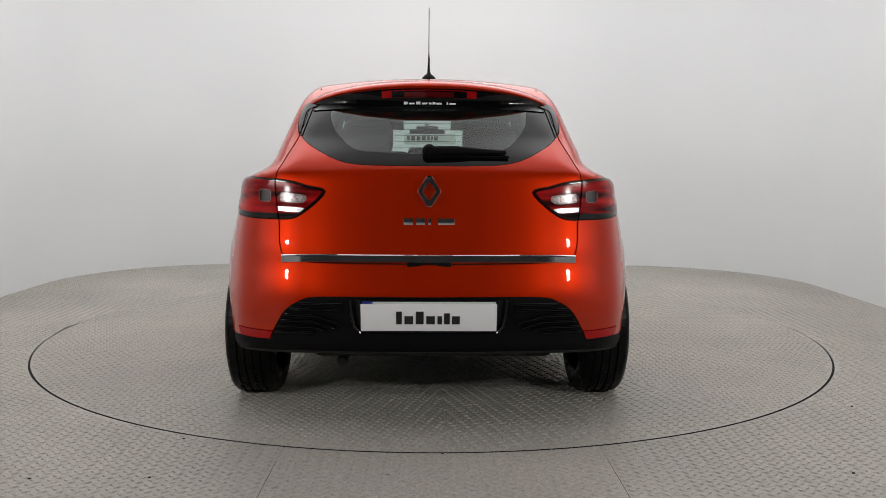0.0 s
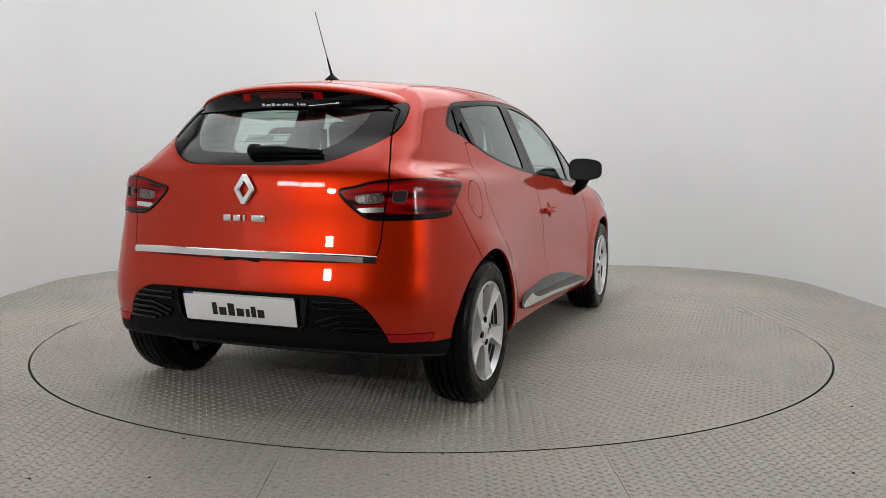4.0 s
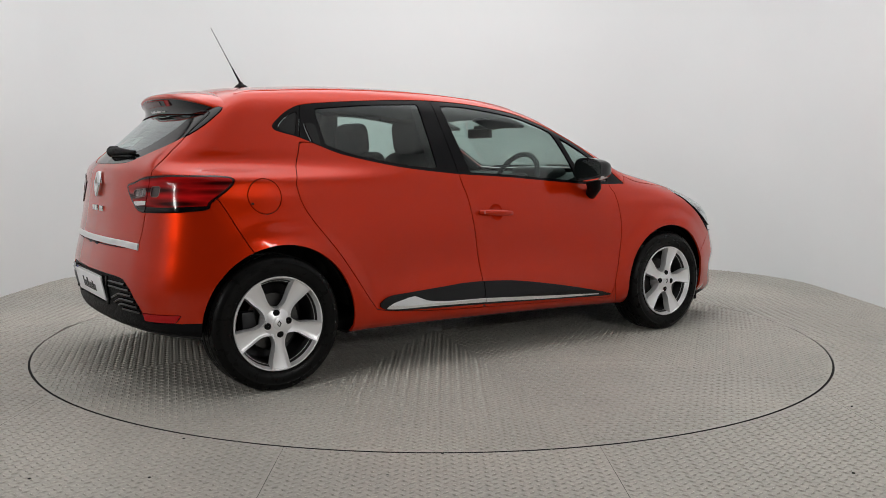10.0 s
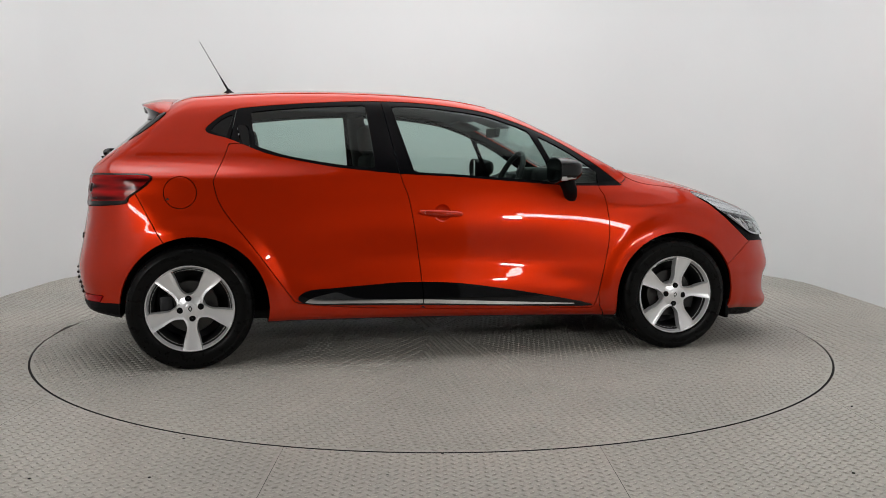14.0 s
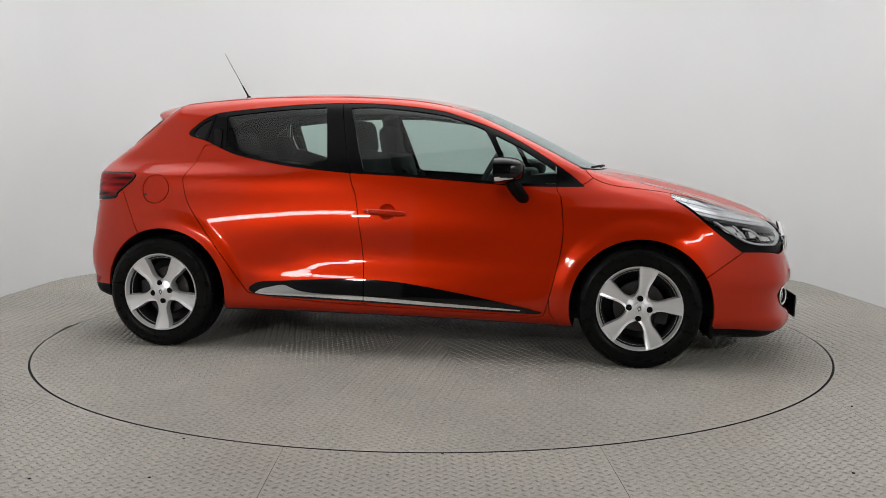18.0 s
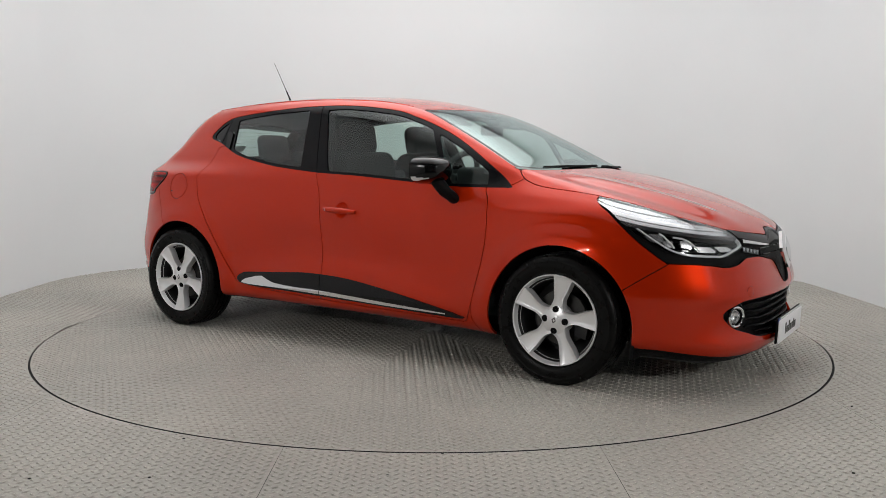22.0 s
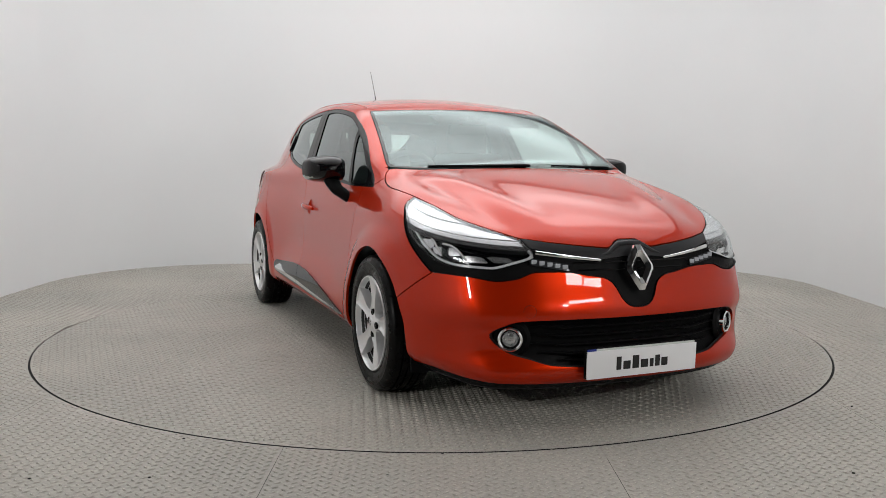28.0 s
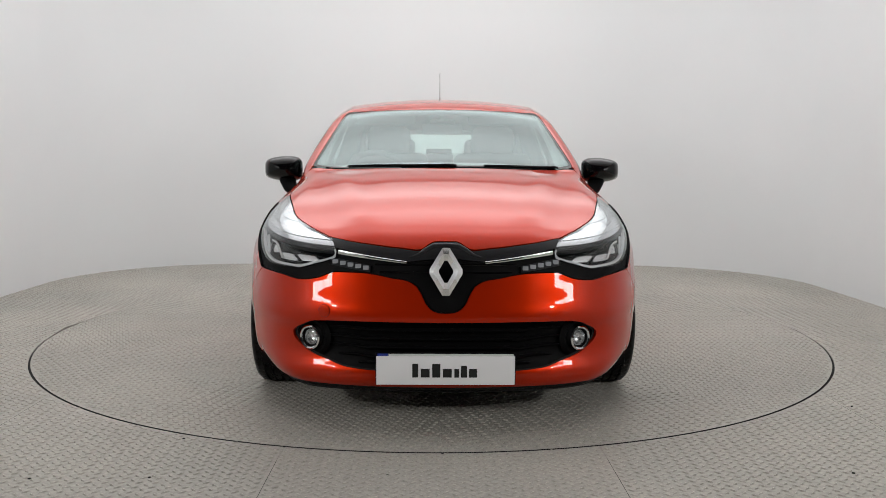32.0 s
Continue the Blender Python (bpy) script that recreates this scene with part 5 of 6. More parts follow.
# door mirrors
def mirror_shell(profile_scale=1.0):
    """Rounded, tapered mirror head; x forward, y outward."""
    verts, faces, n, rings = [], [], 40, 14
    for i in range(rings):
        t = i / (rings - 1)
        k = max(0.0, 1 - t ** 3.2) ** 0.5
        for j in range(n):
            a = 2 * math.pi * j / n
            c, sn = math.cos(a), math.sin(a)
            ex = 2 / 4.0
            yy = math.copysign(abs(c) ** ex, c) * 0.103
            zz = math.copysign(abs(sn) ** ex, sn) * (0.070 if sn > 0 else 0.068)
            zz *= 1.0 - 0.20 * max(0, yy / 0.103)
            verts.append((0.568 + 0.146 * t ** 1.25, 0.872 + yy * (0.28 + 0.72 * k) - 0.012 * t, 0.990 + zz * (0.25 + 0.75 * k) + 0.004 * t))
    for i in range(rings - 1):
        for j in range(n):
            a, b = i * n + j, i * n + (j + 1) % n
            faces.append((a, b, b + n, a + n))
    faces.append(tuple((rings - 1) * n + j for j in range(n)))
    return verts, faces


def on_shell(piece, grow):
    c = Vector((0.62, 0.872, 0.99))
    return [c + (Vector(v) - c) * grow for v in piece[0]], piece[1]


shell_piece = mirror_shell()
ms_v, ms_f = shell_piece
heads = both_sides("door_mirror", (ms_v, ms_f), BLACK_GLOSS, "glossy black door mirror on a stalk")
nring = 40
lamp_faces = []
for i in range(1, 10):
    for j in range(nring):
        a = 360 * (j + 0.5) / nring - 360
        if -58 + 2 * i < a < -14 - 2.5 * i:
            lamp_faces.append((i * nring + j, i * nring + (j + 1) % nring, (i + 1) * nring + (j + 1) % nring, (i + 1) * nring + j))
both_sides("side_indicator", on_shell((ms_v, lamp_faces), 1.015), LIGHT_GUIDE, "clear indicator strip", parent=heads)
glass_ring = [(0.5690 + 0.12 * (v[1] - 0.872), v[1] * 0.93 + 0.872 * 0.07, v[2] * 0.90 + 0.99 * 0.10) for v in ms_v[:nring]]
both_sides("mirror_glass", (glass_ring, [tuple(range(nring))[::-1]]), MIRROR, "flat mirror glass", parent=heads)
bezel = [(0.5660, v[1], v[2]) for v in ms_v[:nring]] + [(0.5685 + 0.12 * (v[1] - 0.872), v[1] * 0.93 + 0.872 * 0.07, v[2] * 0.90 + 0.99 * 0.10) for v in ms_v[:nring]]
both_sides("bezel", (bezel, [(j, nring + j, nring + (j + 1) % nring, (j + 1) % nring) for j in range(nring)]), BLACK_TRIM, parent=heads)
foot_at = flank(0.70, 0.855)
arm = tube([(0.635, 0.845, 0.955), (0.650, 0.836, 0.925), (0.672, 0.822, 0.890), (0.690, foot_at.y + 0.014, 0.862), (0.700, foot_at.y - 0.015, 0.838)], [0.050, 0.046, 0.041, 0.037, 0.034], 14, flat=0.75)
both_sides("stalk", arm, BLACK_TRIM, "black mirror stalk", parent=heads)

# door handles in a round dish
hx, hz = -0.017, 0.766
hp = flank(hx, hz).y
grip_pts, grip_r = [], []
for i in range(13):
    t = i / 12
    x = -0.138 + 0.222 * t
    grip_pts.append((x, flank(x, hz).y + 0.012 + 0.016 * math.sin(math.pi * t) ** 0.6, hz + 0.006 - 0.012 * t))
    grip_r.append(0.014 * (0.75 + 0.25 * math.sin(math.pi * t)) if 0 < i < 12 else 0.008)
grip = tube(grip_pts, grip_r, 10, flat=1.15)
both_sides("door_handle", grip, PAINT, "red door handle over a round dish", parent=doors_f)
hg = slope(np.array([[hx, hp, hz]]))[0]
dish_m = Matrix.Translation((hx, hp, hz)) @ Vector(hg).to_track_quat("Z", "Y").to_matrix().to_4x4()
dish = moved(lathe([(0.0468, -0.001), (0.0450, -0.002), (0.040, -0.0062), (0.028, -0.0098), (0.0005, -0.0112)], 40, axis="z"), dish_m)
both_sides("handle_dish", dish, PAINT, parent=doors_f)
both_sides("lock_barrel", moved(lathe([(0.007, 0.0), (0.007, 0.001), (0.0005, 0.001)], 16), Matrix.Translation((-0.112, flank(-0.112, hz).y + 0.030, hz + 0.004))), CHROME_SOFT, "small chrome lock", parent=doors_f)

# flap hinge mark
fm = flank(-1.392, 0.842)
both_sides("flap_notch", moved(lathe([(0.007, 0.0), (0.007, 0.004), (0.0005, 0.004)], 12), Matrix.Translation((fm.x, fm.y - 0.003, fm.z))), SHUT)

# wipers
def wiper(name, pivot_y, tip_y, parent=car):
    pts = []
    for i in range(13):
        y = pivot_y + (tip_y - pivot_y) * i / 12
        x = 1.112 - 0.20 * y * y - 0.01
        p = crest(x, y)
        pts.append(p + Vector((0, 0, 0.002 + 0.004 * (1 - i / 12))))
    arm = mesh_part(name, *tube(pts[:8], [0.0065 - 0.0004 * i for i in range(8)], 8), BLACK_TRIM, parent, "black windscreen wiper")
    blade = []
    for i in range(15):
        y = pivot_y + (tip_y - pivot_y) * (0.08 + 0.92 * i / 14)
        x = 1.112 - 0.20 * y * y - 0.025
        blade.append(crest(x, y) + Vector((0, 0, 0.003)))
    mesh_part("blade", *tube(blade, 0.0042, 6), BLACK_TRIM, arm, "thin rubber blade")
    q = crest(1.10 - 0.2 * pivot_y ** 2, pivot_y)
    mesh_part("pivot", *moved(lathe([(0.016, 0.0), (0.015, 0.007), (0.010, 0.011), (0.0005, 0.012)], 16, axis="z"), Matrix.Translation(q)), BLACK_TRIM, arm)


wiper("wiper", 0.05, -0.47)
wiper("wiper", 0.56, 0.20)
c0, c1 = tail(0.0, 1.072), tail(-0.30, 1.068)
rear_arm = mesh_part("rear_wiper", *tube([c0 + Vector((-0.030, 0.01, 0)), c0.lerp(c1, 0.35) + Vector((-0.030, 0, 0.004)), c0.lerp(c1, 0.7) + Vector((-0.022, 0, 0)), c1 + Vector((-0.014, 0, 0))], [0.020, 0.018, 0.013, 0.008], 10), BLACK_TRIM, car, "black rear wiper")
mesh_part("blade", *tube([tail(0.02 - 0.33 * i / 10, 1.052 - 0.0003 * i) + Vector((-0.008, 0, 0)) for i in range(11)], 0.006, 6), BLACK_TRIM, rear_arm)
mesh_part("pivot", *moved(lathe([(0.028, 0.0), (0.026, -0.035), (0.016, -0.046), (0.0005, -0.047)], 20, axis="x"), Matrix.Translation(c0)), BLACK_TRIM, rear_arm)
# stickers of the rear window: plain bars
for y0, y1, h in ((0.104, 0.088, 0.022), (0.082, 0.060, 0.014), (0.054, 0.036, 0.022), (0.030, 0.008, 0.014), (0.002, -0.010, 0.014), (-0.014, -0.026, 0.020), (-0.030, -0.052, 0.014), (-0.072, -0.078, 0.020), (-0.084, -0.110, 0.014)):
    q = [under_at(y, t) + Vector((-0.002, 0, -0.004)) for y in (y0, y1) for t in (0.74 - h * 6, 0.74)]
    mesh_part("sticker_bar", q, [(0, 2, 3, 1)], WHITE_PLASTIC, spoiler, smooth=False)


# ---- inside the car ----
def rounded_box(x0, x1, y0, y1, z0, z1, bevel, m=None):
    b = bmesh.new()
    box(b, x0, x1, y0, y1, z0, z1)
    bmesh.ops.bevel(b, geom=list(b.edges), offset=bevel, segments=3, affect="EDGES", profile=0.5)
    if m is not None:
        bmesh.ops.transform(b, matrix=m, verts=list(b.verts))
    return b


skin_mesh("headlining", roof, LINING, car, "pale grey headlining", shift=-0.035, flange=False)
part("cabin_floor", rounded_box(-1.30, 1.0, -0.72, 0.72, 0.225, 0.27, 0.01), FABRIC, car, "dark carpet")
part("parcel_shelf", rounded_box(-1.60, -1.02, -0.55, 0.55, 0.955, 0.975, 0.006), DASH, car, "dark parcel shelf")
dash_outline = [(0.98, 0.955), (0.86, 0.975), (0.72, 0.965), (0.62, 0.93), (0.58, 0.86), (0.61, 0.74), (0.66, 0.62), (0.80, 0.55), (1.0, 0.55)]
dv = [(x, s * 0.655, z) for s in (-1, 1) for x, z in dash_outline]
nd = len(dash_outline)
df = [(i, i + 1, nd + i + 1, nd + i) for i in range(nd - 1)] + [tuple(range(nd))[::-1], tuple(range(nd, 2 * nd)), (nd - 1, 0, nd, 2 * nd - 1)]
dash = mesh_part("dashboard", dv, df, DASH, car, "dark moulded dashboard", sharp=60)
part("instrument_hood", rounded_box(0.55, 0.74, -0.53, -0.21, 0.90, 1.005, 0.03), DASH, dash)
part("centre_console", rounded_box(0.05, 0.66, -0.11, 0.11, 0.27, 0.62, 0.03), DASH, dash)
sm = Matrix.Translation((0.455, -0.37, 0.915)) @ Matrix.Rotation(radians(-65), 4, "Y")
ring = [(0.185 * math.cos(a), 0.185 * math.sin(a), 0) for a in np.linspace(0, 2 * math.pi, 40, endpoint=False)]
wheel_rim = mesh_part("steering_wheel", *moved(tube(ring, 0.016, 10, closed=True), sm), DASH, car, "black three-spoke steering wheel")
part("steering_hub", rounded_box(-0.07, 0.06, -0.075, 0.075, -0.03, 0.01, 0.012, sm), DASH, wheel_rim)
for a in (90, -90, 180):
    c, sn = math.cos(radians(a)), math.sin(radians(a))
    mesh_part("steering_spoke", *moved(tube([(0.05 * c, 0.05 * sn, -0.01), (0.18 * c, 0.18 * sn, 0)], 0.014, 8), sm), CHROME_SOFT if a != 180 else DASH, wheel_rim)
mesh_part("steering_column", *tube([(0.47, -0.37, 0.905), (0.66, -0.37, 0.83)], 0.04, 10), DASH, car)


def seat(y, name="front_seat"):
    st = new(name)
    st.parent = car
    st["label"] = "charcoal cloth front seat"
    st.location = (0, y, 0)
    part("cushion", rounded_box(-0.10, 0.40, -0.25, 0.25, 0.42, 0.56, 0.05), SEAT, st)
    part("seat_base", rounded_box(-0.08, 0.34, -0.20, 0.20, 0.26, 0.43, 0.02), DASH, st)
    m = Matrix.Translation((-0.10, 0, 0.52)) @ Matrix.Rotation(radians(-14), 4, "Y")
    part("backrest", rounded_box(-0.085, 0.07, -0.25, 0.25, -0.02, 0.585, 0.055, m), SEAT, st)
    for s in (1, -1):
        part("bolster", rounded_box(-0.02, 0.11, s * 0.235 - 0.035, s * 0.235 + 0.035, 0.05, 0.46, 0.03, m), SEAT, st)
    hm = Matrix.Translation((-0.270, 0, 1.170)) @ Matrix.Rotation(radians(-8), 4, "Y")
    part("headrest", rounded_box(-0.055, 0.06, -0.138, 0.138, -0.10, 0.095, 0.05, hm), SEAT, st, "rounded cloth headrest")
    for s in (0.07, -0.07):
        mesh_part("headrest_post", *tube([(-0.225, s, 1.03), (-0.25, s, 1.12)], 0.006, 8), CHROME, st)
    return st


seat(0.335)
seat(-0.335)
bench = new("rear_bench")
bench.parent = car
bench["label"] = "charcoal cloth rear bench"
part("cushion", rounded_box(-0.92, -0.42, -0.62, 0.62, 0.40, 0.55, 0.05), SEAT, bench)
bm_ = Matrix.Translation((-0.90, 0, 0.50)) @ Matrix.Rotation(radians(-16), 4, "Y")
for y0, y1 in ((-0.62, -0.21), (-0.205, 0.62)):
    part("backrest", rounded_box(-0.07, 0.06, y0, y1, -0.02, 0.55, 0.045, bm_), SEAT, bench)
for y in (0.30, -0.30):
    hm = Matrix.Translation((-1.00, y, 1.125)) @ Matrix.Rotation(radians(-8), 4, "Y")
    part("headrest", rounded_box(-0.045, 0.045, -0.12, 0.12, -0.075, 0.075, 0.04, hm), SEAT, bench)
part("headrest", rounded_box(-1.04, -0.96, -0.10, 0.10, 1.02, 1.10, 0.03), SEAT, bench)

wc = crest(0.52, 0)
mesh_part("mirror_stalk", *tube([(wc.x, 0, wc.z - 0.012), (0.47, 0, 1.255)], 0.014, 8), DASH, car)
part("inner_mirror", rounded_box(0.455, 0.485, -0.115, 0.115, 1.185, 1.245, 0.012), DASH, car, "interior mirror in a grey shell")
part("sensor_cover", rounded_box(0.47, 0.56, -0.07, 0.07, wc.z - 0.045, wc.z - 0.018, 0.01), LINING, car)
for y in (0.32, -0.32):
    vc = crest(0.40, y)
    vm = Matrix.Translation((0.36, y, vc.z - 0.055)) @ Matrix.Rotation(radians(20), 4, "Y")
    part("sun_visor", rounded_box(-0.07, 0.07, -0.17, 0.17, -0.008, 0.008, 0.006, vm), LINING, car, "pale grey sun visor")
# sticker inside the rear window
st_v = [tail(y, z) + Vector((0.012, 0, 0)) for y in (0.10, -0.105) for z in (1.098, 1.142)]
sticker = mesh_part("window_sticker", st_v, [(0, 1, 3, 2)], STICKER, rear_window, "pale sticker with dark bars", smooth=False)
for y0, y1 in ((0.088, 0.078), (0.072, 0.056), (0.050, 0.036), (0.030, 0.014), (0.008, -0.002), (-0.008, -0.014), (-0.020, -0.034)):
    q = [tail(y, z) + Vector((0.009, 0, 0)) for y in (y0, y1) for z in (1.115, 1.132)]
    mesh_part("sticker_bar", q, [(0, 1, 3, 2)], INK, sticker, smooth=False)
for k in range(7):
    z = 1.085 + 0.025 * k
    mesh_part("heater_wire", *tube([tail(-0.37 + 0.74 * i / 12, z) + Vector((0.004, 0, 0)) for i in range(13)], 0.0009, 4), DARK_ALLOY, rear_window)
# B pillars inside
for s in (1, -1):
    pts = [(-0.33 + 0.06 * t, s * (0.555 + 0.125 * t - 0.03), 1.33 - 0.38 * t) for t in np.linspace(0, 1, 6)]
    mesh_part("pillar_lining", *tube(pts, 0.055, 10), DASH, car, "dark pillar lining")
    mesh_part("seat_belt", *tube([(-0.30, s * 0.50, 1.22), (-0.24, s * 0.53, 0.95), (-0.22, s * 0.54, 0.60)], 0.018, 6, flat=0.15), INK, car, "black seat belt")


# ---- the studio ----
PLATE_R, GAP_W = 2.26, 0.012
turntable = tagged(new("turntable"), "round grey tread-plate turntable set flush in the floor", "turntable")


def sector(r0, r1, a0, a1, n, joint, z=0.0, thick=0.05):
    """A flat ring piece with its edges, held back by half a joint on its straight sides."""
    top = []
    for r, order in ((r1, range(n + 1)), (r0, range(n, -1, -1))):
        for i in order:
            a = a0 + (a1 - a0) * i / n
            inset = joint / 2 / max(r, 0.01)
            a = min(max(a, a0 + inset), a1 - inset)
            top.append((r * math.cos(a), r * math.sin(a), z))
    k = len(top)
    verts = top + [(x, y, z - thick) for x, y, _ in top]
    strips = [(i, i + 1, k - 2 - i, k - 1 - i) for i in range(n)]
    return verts, strips + [((i + 1) % k, i, k + i, k + (i + 1) % k) for i in range(k)]


def lozenges(x, y, w):
    """Eight corner points for each raised lozenge at x, y, turned by w: its foot and its flat top."""
    base = np.array([(-0.0152, 0, 0), (0, -0.0042, 0), (0.0152, 0, 0), (0, 0.0042, 0), (-0.0102, 0, 0.0040), (0, -0.0016, 0.0048), (0.0102, 0, 0.0040), (0, 0.0016, 0.0048)])
    cw, sw = np.cos(w)[:, None], np.sin(w)[:, None]
    px = x[:, None] + base[:, 0] * cw - base[:, 1] * sw
    py = y[:, None] + base[:, 0] * sw + base[:, 1] * cw
    pz = np.broadcast_to(base[:, 2], px.shape)
    return np.stack([px, py, pz], -1).reshape(-1, 3)


def treads(a_mid, half, r0, r1, keep=None):
    """Raised lozenges, crossed in turn, laid square to the middle of a plate."""
    pu, pv = 0.035, 0.0245
    u = np.arange(r0 * math.cos(half) - pu, r1 + pu, pu)
    v = np.arange(-r1 * math.sin(half) - pv, r1 * math.sin(half) + pv, pv)
    iu, iv = np.meshgrid(np.arange(len(u)), np.arange(len(v)), indexing="ij")
    pu_, pv_ = (u[iu] + pu / 2 * (iv % 2)).ravel(), v[iv].ravel()
    flip = (iv % 2).ravel()
    r, a = np.hypot(pu_, pv_), np.arctan2(pv_, pu_)
    ok = (r > r0 + 0.014) & (r < r1 - 0.014) & (np.abs(a) < half - 0.004 / np.maximum(r, 0.05))
    c, s = math.cos(a_mid), math.sin(a_mid)
    x, y = pu_ * c - pv_ * s, pu_ * s + pv_ * c
    if keep is not None:
        ok &= keep(x, y)
    x, y, flip = x[ok], y[ok], flip[ok]
    return lozenges(x, y, a_mid + np.where(flip == 1, 0.70, -0.70) + math.pi / 2)


def tread_mesh(name, clouds, parent):
    verts = np.concatenate(clouds)
    n = len(verts) // 8
    quad = np.array([(0, 1, 5, 4), (1, 2, 6, 5), (2, 3, 7, 6), (3, 0, 4, 7), (4, 5, 6, 7)])
    faces = (quad[None] + 8 * np.arange(n)[:, None, None]).reshape(-1, 4)
    me = bpy.data.meshes.new(name)
    me.vertices.add(len(verts))
    me.vertices.foreach_set("co", verts.ravel())
    me.loops.add(faces.size)
    me.loops.foreach_set("vertex_index", faces.ravel().astype(np.int32))
    me.polygons.add(len(faces))
    me.polygons.foreach_set("loop_start", np.arange(0, faces.size, 4, dtype=np.int32))
    me.materials.append(PLATE)
    me.materials.append(TREAD_LIGHT)
    # top faces take the lighter copy, a painted highlight on the relief
    me.polygons.foreach_set("material_index", np.tile(np.array([0, 0, 0, 0, 1], np.int32), n))
    me.update()
    me.validate()
    ob = finish(new(name, me), parent, "")
    return tagged(ob, "small raised lozenges of the tread plate", kind="stuff")


TEN = math.pi / 5
clouds = []
for k in range(10):
    a0 = math.pi + 0.012 + k * TEN
    mesh_part("floor_plate", *sector(0.002, PLATE_R - GAP_W / 2, a0, a0 + TEN, 24, 0.0012), PLATE, turntable, smooth=False)
    clouds.append(treads(a0 + TEN / 2, TEN / 2, 0.05, PLATE_R - GAP_W / 2))
tread_mesh("tread_relief", clouds, turntable)

# added black ring and rim band stand in for shade inside the gap
mesh_part("gap_shade", *sector(PLATE_R - GAP_W / 2 - 0.004, PLATE_R + GAP_W / 2 - 0.0005, 0, 2 * math.pi, 160, 0.0, z=-0.007, thick=0.03), GAP, turntable, "black seal in the gap round the plate", smooth=False)
mesh_part("rim_shade", *lathe([(PLATE_R - GAP_W / 2 + 0.0012, -0.009), (PLATE_R - GAP_W / 2 + 0.0012, -0.0004), (PLATE_R - GAP_W / 2 + 0.0002, -0.0002)], 160, axis="z"), GAP, turntable, "dark worn rim of the plate")
ground = mesh_part("floor", *sector(0.3, 12.0, 0, 2 * math.pi, 96, 0.0, z=-0.055, thick=0.05), GAP, None, smooth=False)
tagged(ground, "grey painted tread-plate studio floor", "floor", kind="structure")


def strip_plate(x0, x1, joint=0.0018):
    """A long floor sheet from x0 to x1 with the turntable's circle cut out of it."""
    x0, x1, r = x0 + joint / 2, x1 - joint / 2, PLATE_R + GAP_W / 2
    verts, faces = [], []
    far, near, n = 11.0, -11.0, 40
    for side in (1, -1):
        k = len(verts)
        for i in range(n + 1):
            x = x0 + (x1 - x0) * i / n
            y = math.sqrt(max(r * r - x * x, 0.0))
            for yy, z in ((side * far, 0.0), (side * y, 0.0), (side * y, -0.05)):
                verts.append((x, yy, z))
        for i in range(n):
            a, b = k + 3 * i, k + 3 * i + 3
            quad = [(a, a + 1, b + 1, b), (a + 1, a + 2, b + 2, b + 1)]
            faces += quad if side > 0 else [q[::-1] for q in quad]
    return verts, faces


def sheet_treads(x0, x1):
    """Lozenges on a floor sheet, clear of its edges and of the turntable."""
    u = np.arange(-3.0, 3.4, 0.039)
    v = np.arange(x0 + 0.016, x1 - 0.012, 0.027)
    iu, iv = np.meshgrid(np.arange(len(u)), np.arange(len(v)), indexing="ij")
    y, x = (u[iu] + 0.0195 * (iv % 2)).ravel(), v[iv].ravel()
    flip = (iv % 2).ravel()
    ok = (np.hypot(x, y) > PLATE_R + GAP_W / 2 + 0.012) & (np.abs(x) < 3.3)
    return lozenges(x[ok], y[ok], np.where(flip[ok] == 1, 0.70, -0.70))


clouds = []
edges = [-6.28, -5.13, -3.98, -2.83, -1.685, -0.54, 0.61, 1.755, 2.90, 4.05, 5.195, 6.34]
for x0, x1 in zip(edges, edges[1:]):
    mesh_part("floor_plate", *strip_plate(x0, x1), PLATE, ground, smooth=False)
    if abs(x0 + x1) / 2 < 3.6:
        clouds.append(sheet_treads(x0, x1))
tread_mesh("tread_relief", clouds, ground)

WX, WY0, WY1, WR = 3.27, -7.2, 3.36, 1.45
wall_path = []
for cx, cy, a0 in ((WX - WR, WY1 - WR, 0), (-WX + WR, WY1 - WR, 90), (-WX + WR, WY0 + WR, 180), (WX - WR, WY0 + WR, 270)):
    for i in range(25):
        a = radians(a0 + 90 * i / 24)
        wall_path.append((cx + WR * math.cos(a), cy + WR * math.sin(a), math.cos(a), math.sin(a)))


def wall_mesh(path):
    """A curved wall of some thickness along a path."""
    wv, wf, wn = [], [], len(path)
    for x, y, dx, dy in path:
        for z, o in ((-0.01, 0), (ROOM_H, 0), (ROOM_H, 0.15), (-0.01, 0.15)):
            wv.append((x + dx * o, y + dy * o, z))
    for i in range(wn - 1):
        for q in range(4):
            wf.append((i * 4 + q, (i + 1) * 4 + q, (i + 1) * 4 + (q + 1) % 4, i * 4 + (q + 1) % 4))
    return wv, wf


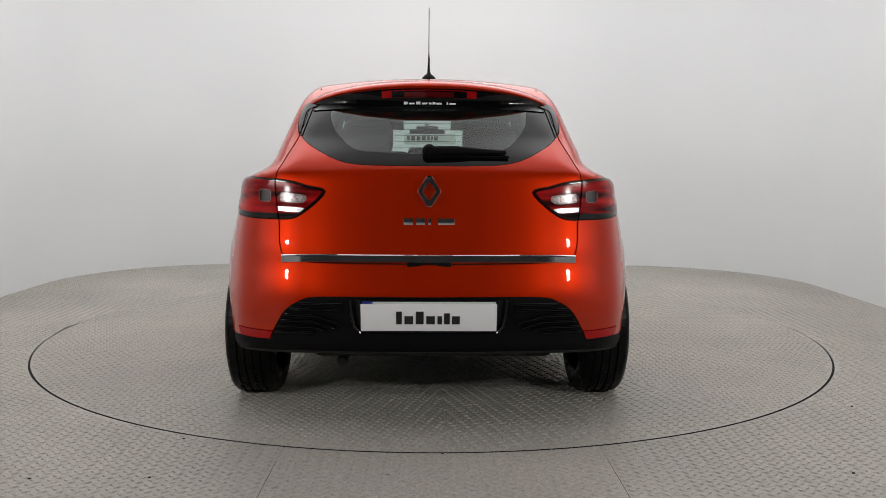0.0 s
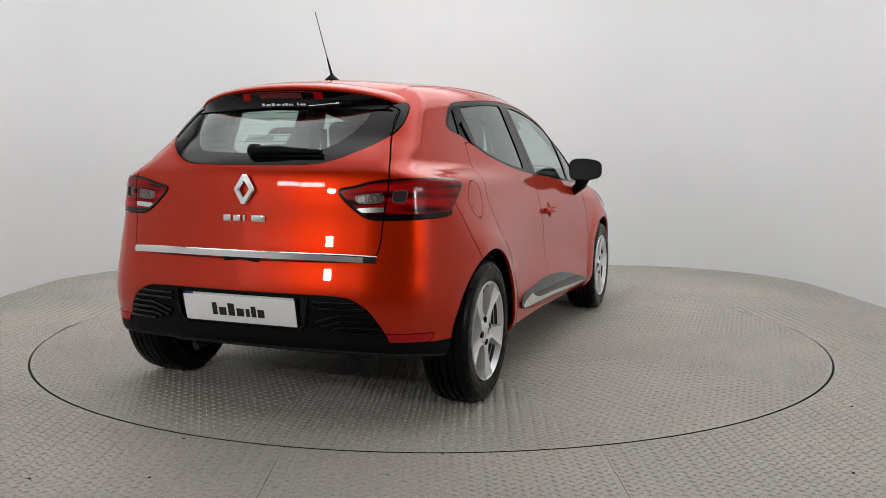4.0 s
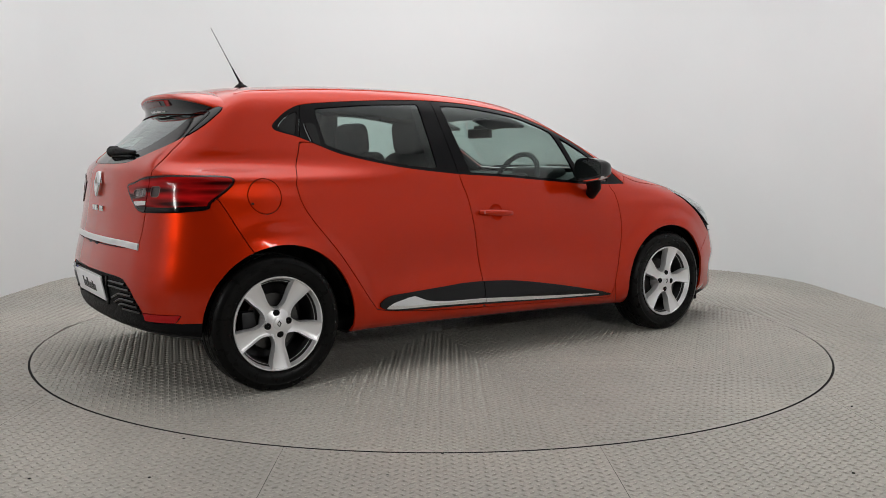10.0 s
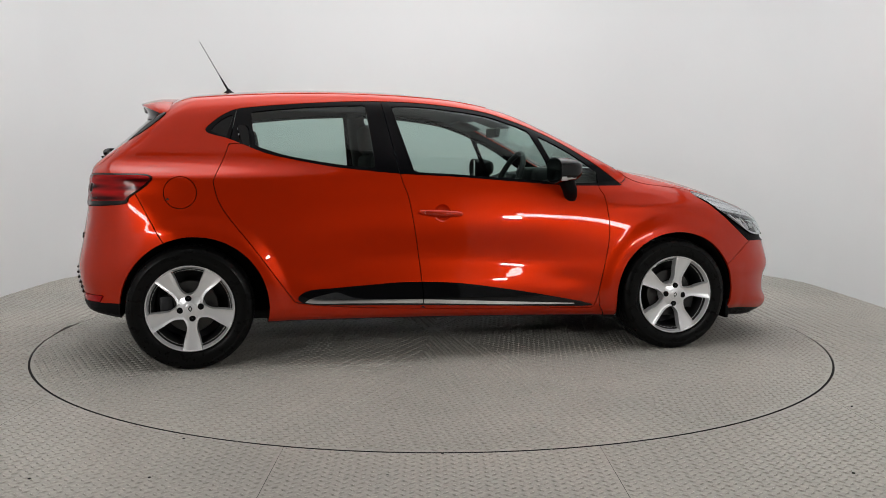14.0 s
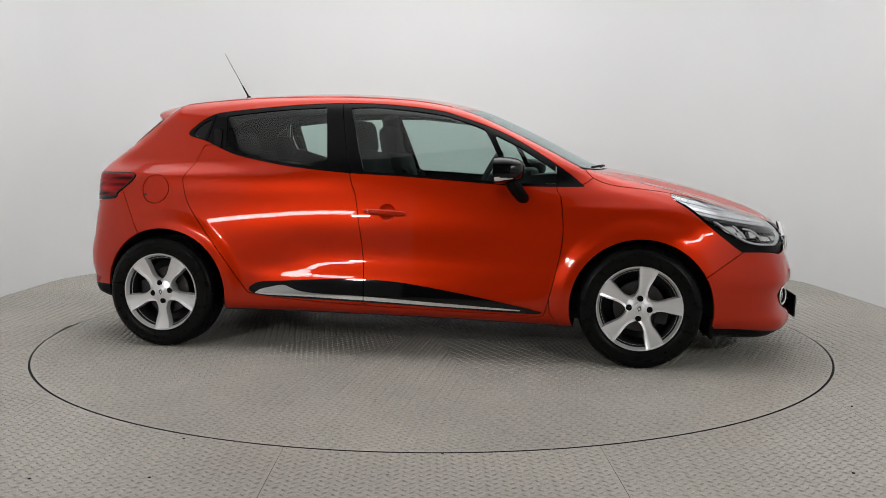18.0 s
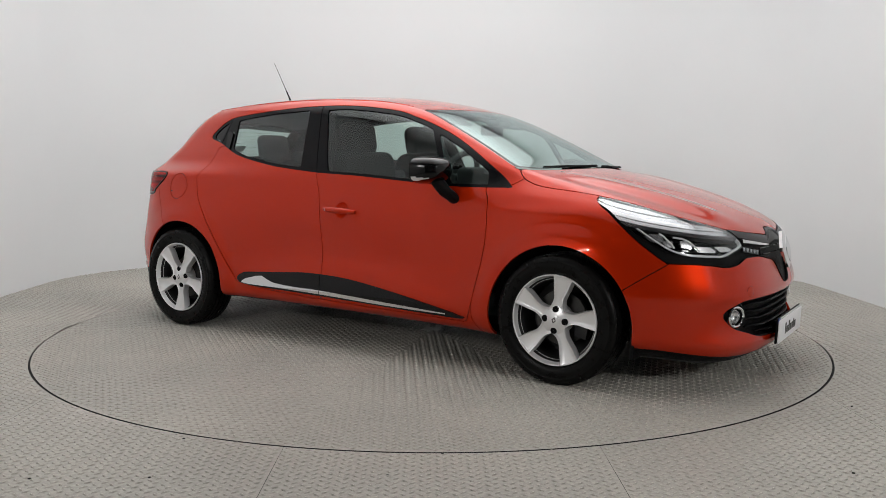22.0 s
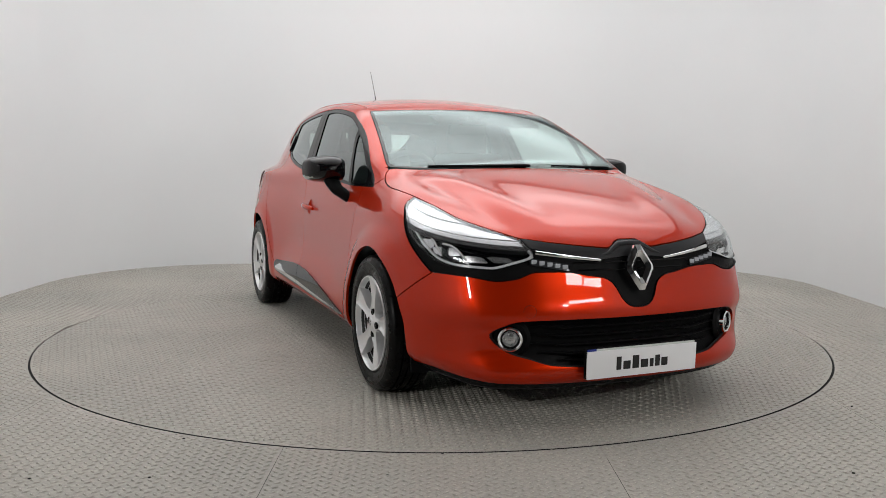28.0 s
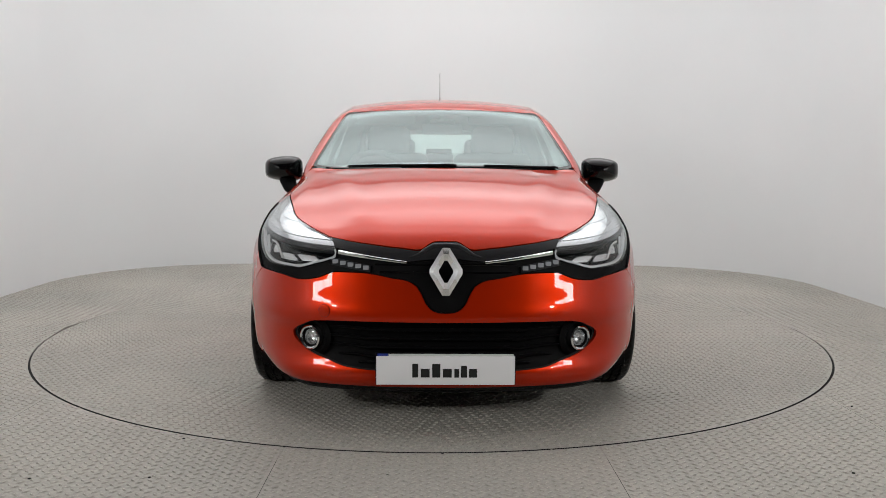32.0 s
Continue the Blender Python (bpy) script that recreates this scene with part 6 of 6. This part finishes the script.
front_half = wall_path[88:] + wall_path[:63]
back_half = wall_path[62:89]
wall = mesh_part("wall_studio", *wall_mesh(front_half), WALL, None, sharp=40)
tagged(wall, "white curved studio wall", "wall", kind="structure")
# unseen dark wall added in place of a dim opening behind the camera
wall_stand_in = mesh_part("wall_stand_in", *wall_mesh(back_half), DIM_BACKDROP, None, sharp=40)
tagged(wall_stand_in, "unseen dark grey stand-in for the dim space behind the camera", "wall", kind="structure")
cb = bmesh.new()
box(cb, -4, 4, -8, 4.2, ROOM_H, ROOM_H + 0.1)
ceil = part("ceiling", cb, CEIL, None, smooth=False)
tagged(ceil, "plain dark grey studio ceiling", "ceiling", kind="structure")
light_box = tagged(new("ceiling_light"), "large square light box of lit white fabric under the ceiling", "light")
lb = bmesh.new()
box(lb, -3.1, 3.1, -3.1, 3.2, ROOM_H - 0.10, ROOM_H - 0.09)
part("fabric", lb, GLOW, light_box, smooth=False)
for x0, x1, y0, y1 in ((-3.14, -3.1, -3.14, 3.24), (3.1, 3.14, -3.14, 3.24), (-3.1, 3.1, -3.14, -3.1), (-3.1, 3.1, 3.2, 3.24)):
    lb = bmesh.new()
    box(lb, x0, x1, y0, y1, ROOM_H - 0.12, ROOM_H)
    part("frame_bar", lb, WHITE_PLASTIC, light_box, smooth=False)

# countersunk bolts in the floor sheets
for x, y, r in ((-1.315, -2.155, 0.0055), (-0.926, -2.114, 0.0055), (-0.923, -2.505, 0.0055), (-0.149, -2.482, 0.0055), (1.788, -1.67, 0.0055), (1.407, -2.454, 0.0055), (-1.306, -2.517, 0.0055), (0.038, -2.268, 0.009)):
    mesh_part("floor_bolt", *lathe([(r, 0.0005), (r * 0.9, 0.0025), (r * 0.5, 0.001), (0.0003, 0.001)], 16, axis="z"), GAP, ground, "dark countersunk bolt").location = (x, y, 0)


# ---- what moves ----
def motions():
    """Car and turntable go round together."""
    rows_car, rows_plate = [], []
    for i in range(17):
        t = 2.0 * i
        heading = 90 - turned(t)
        m = pose(0, 0, 0, 0, 0, heading)
        rows_plate.append((t, m))
        rows_car.append((t, m @ pose(-0.0911, 0.0423, 0)))
    walk(car, rows_car)
    walk(turntable, rows_plate)


motions()
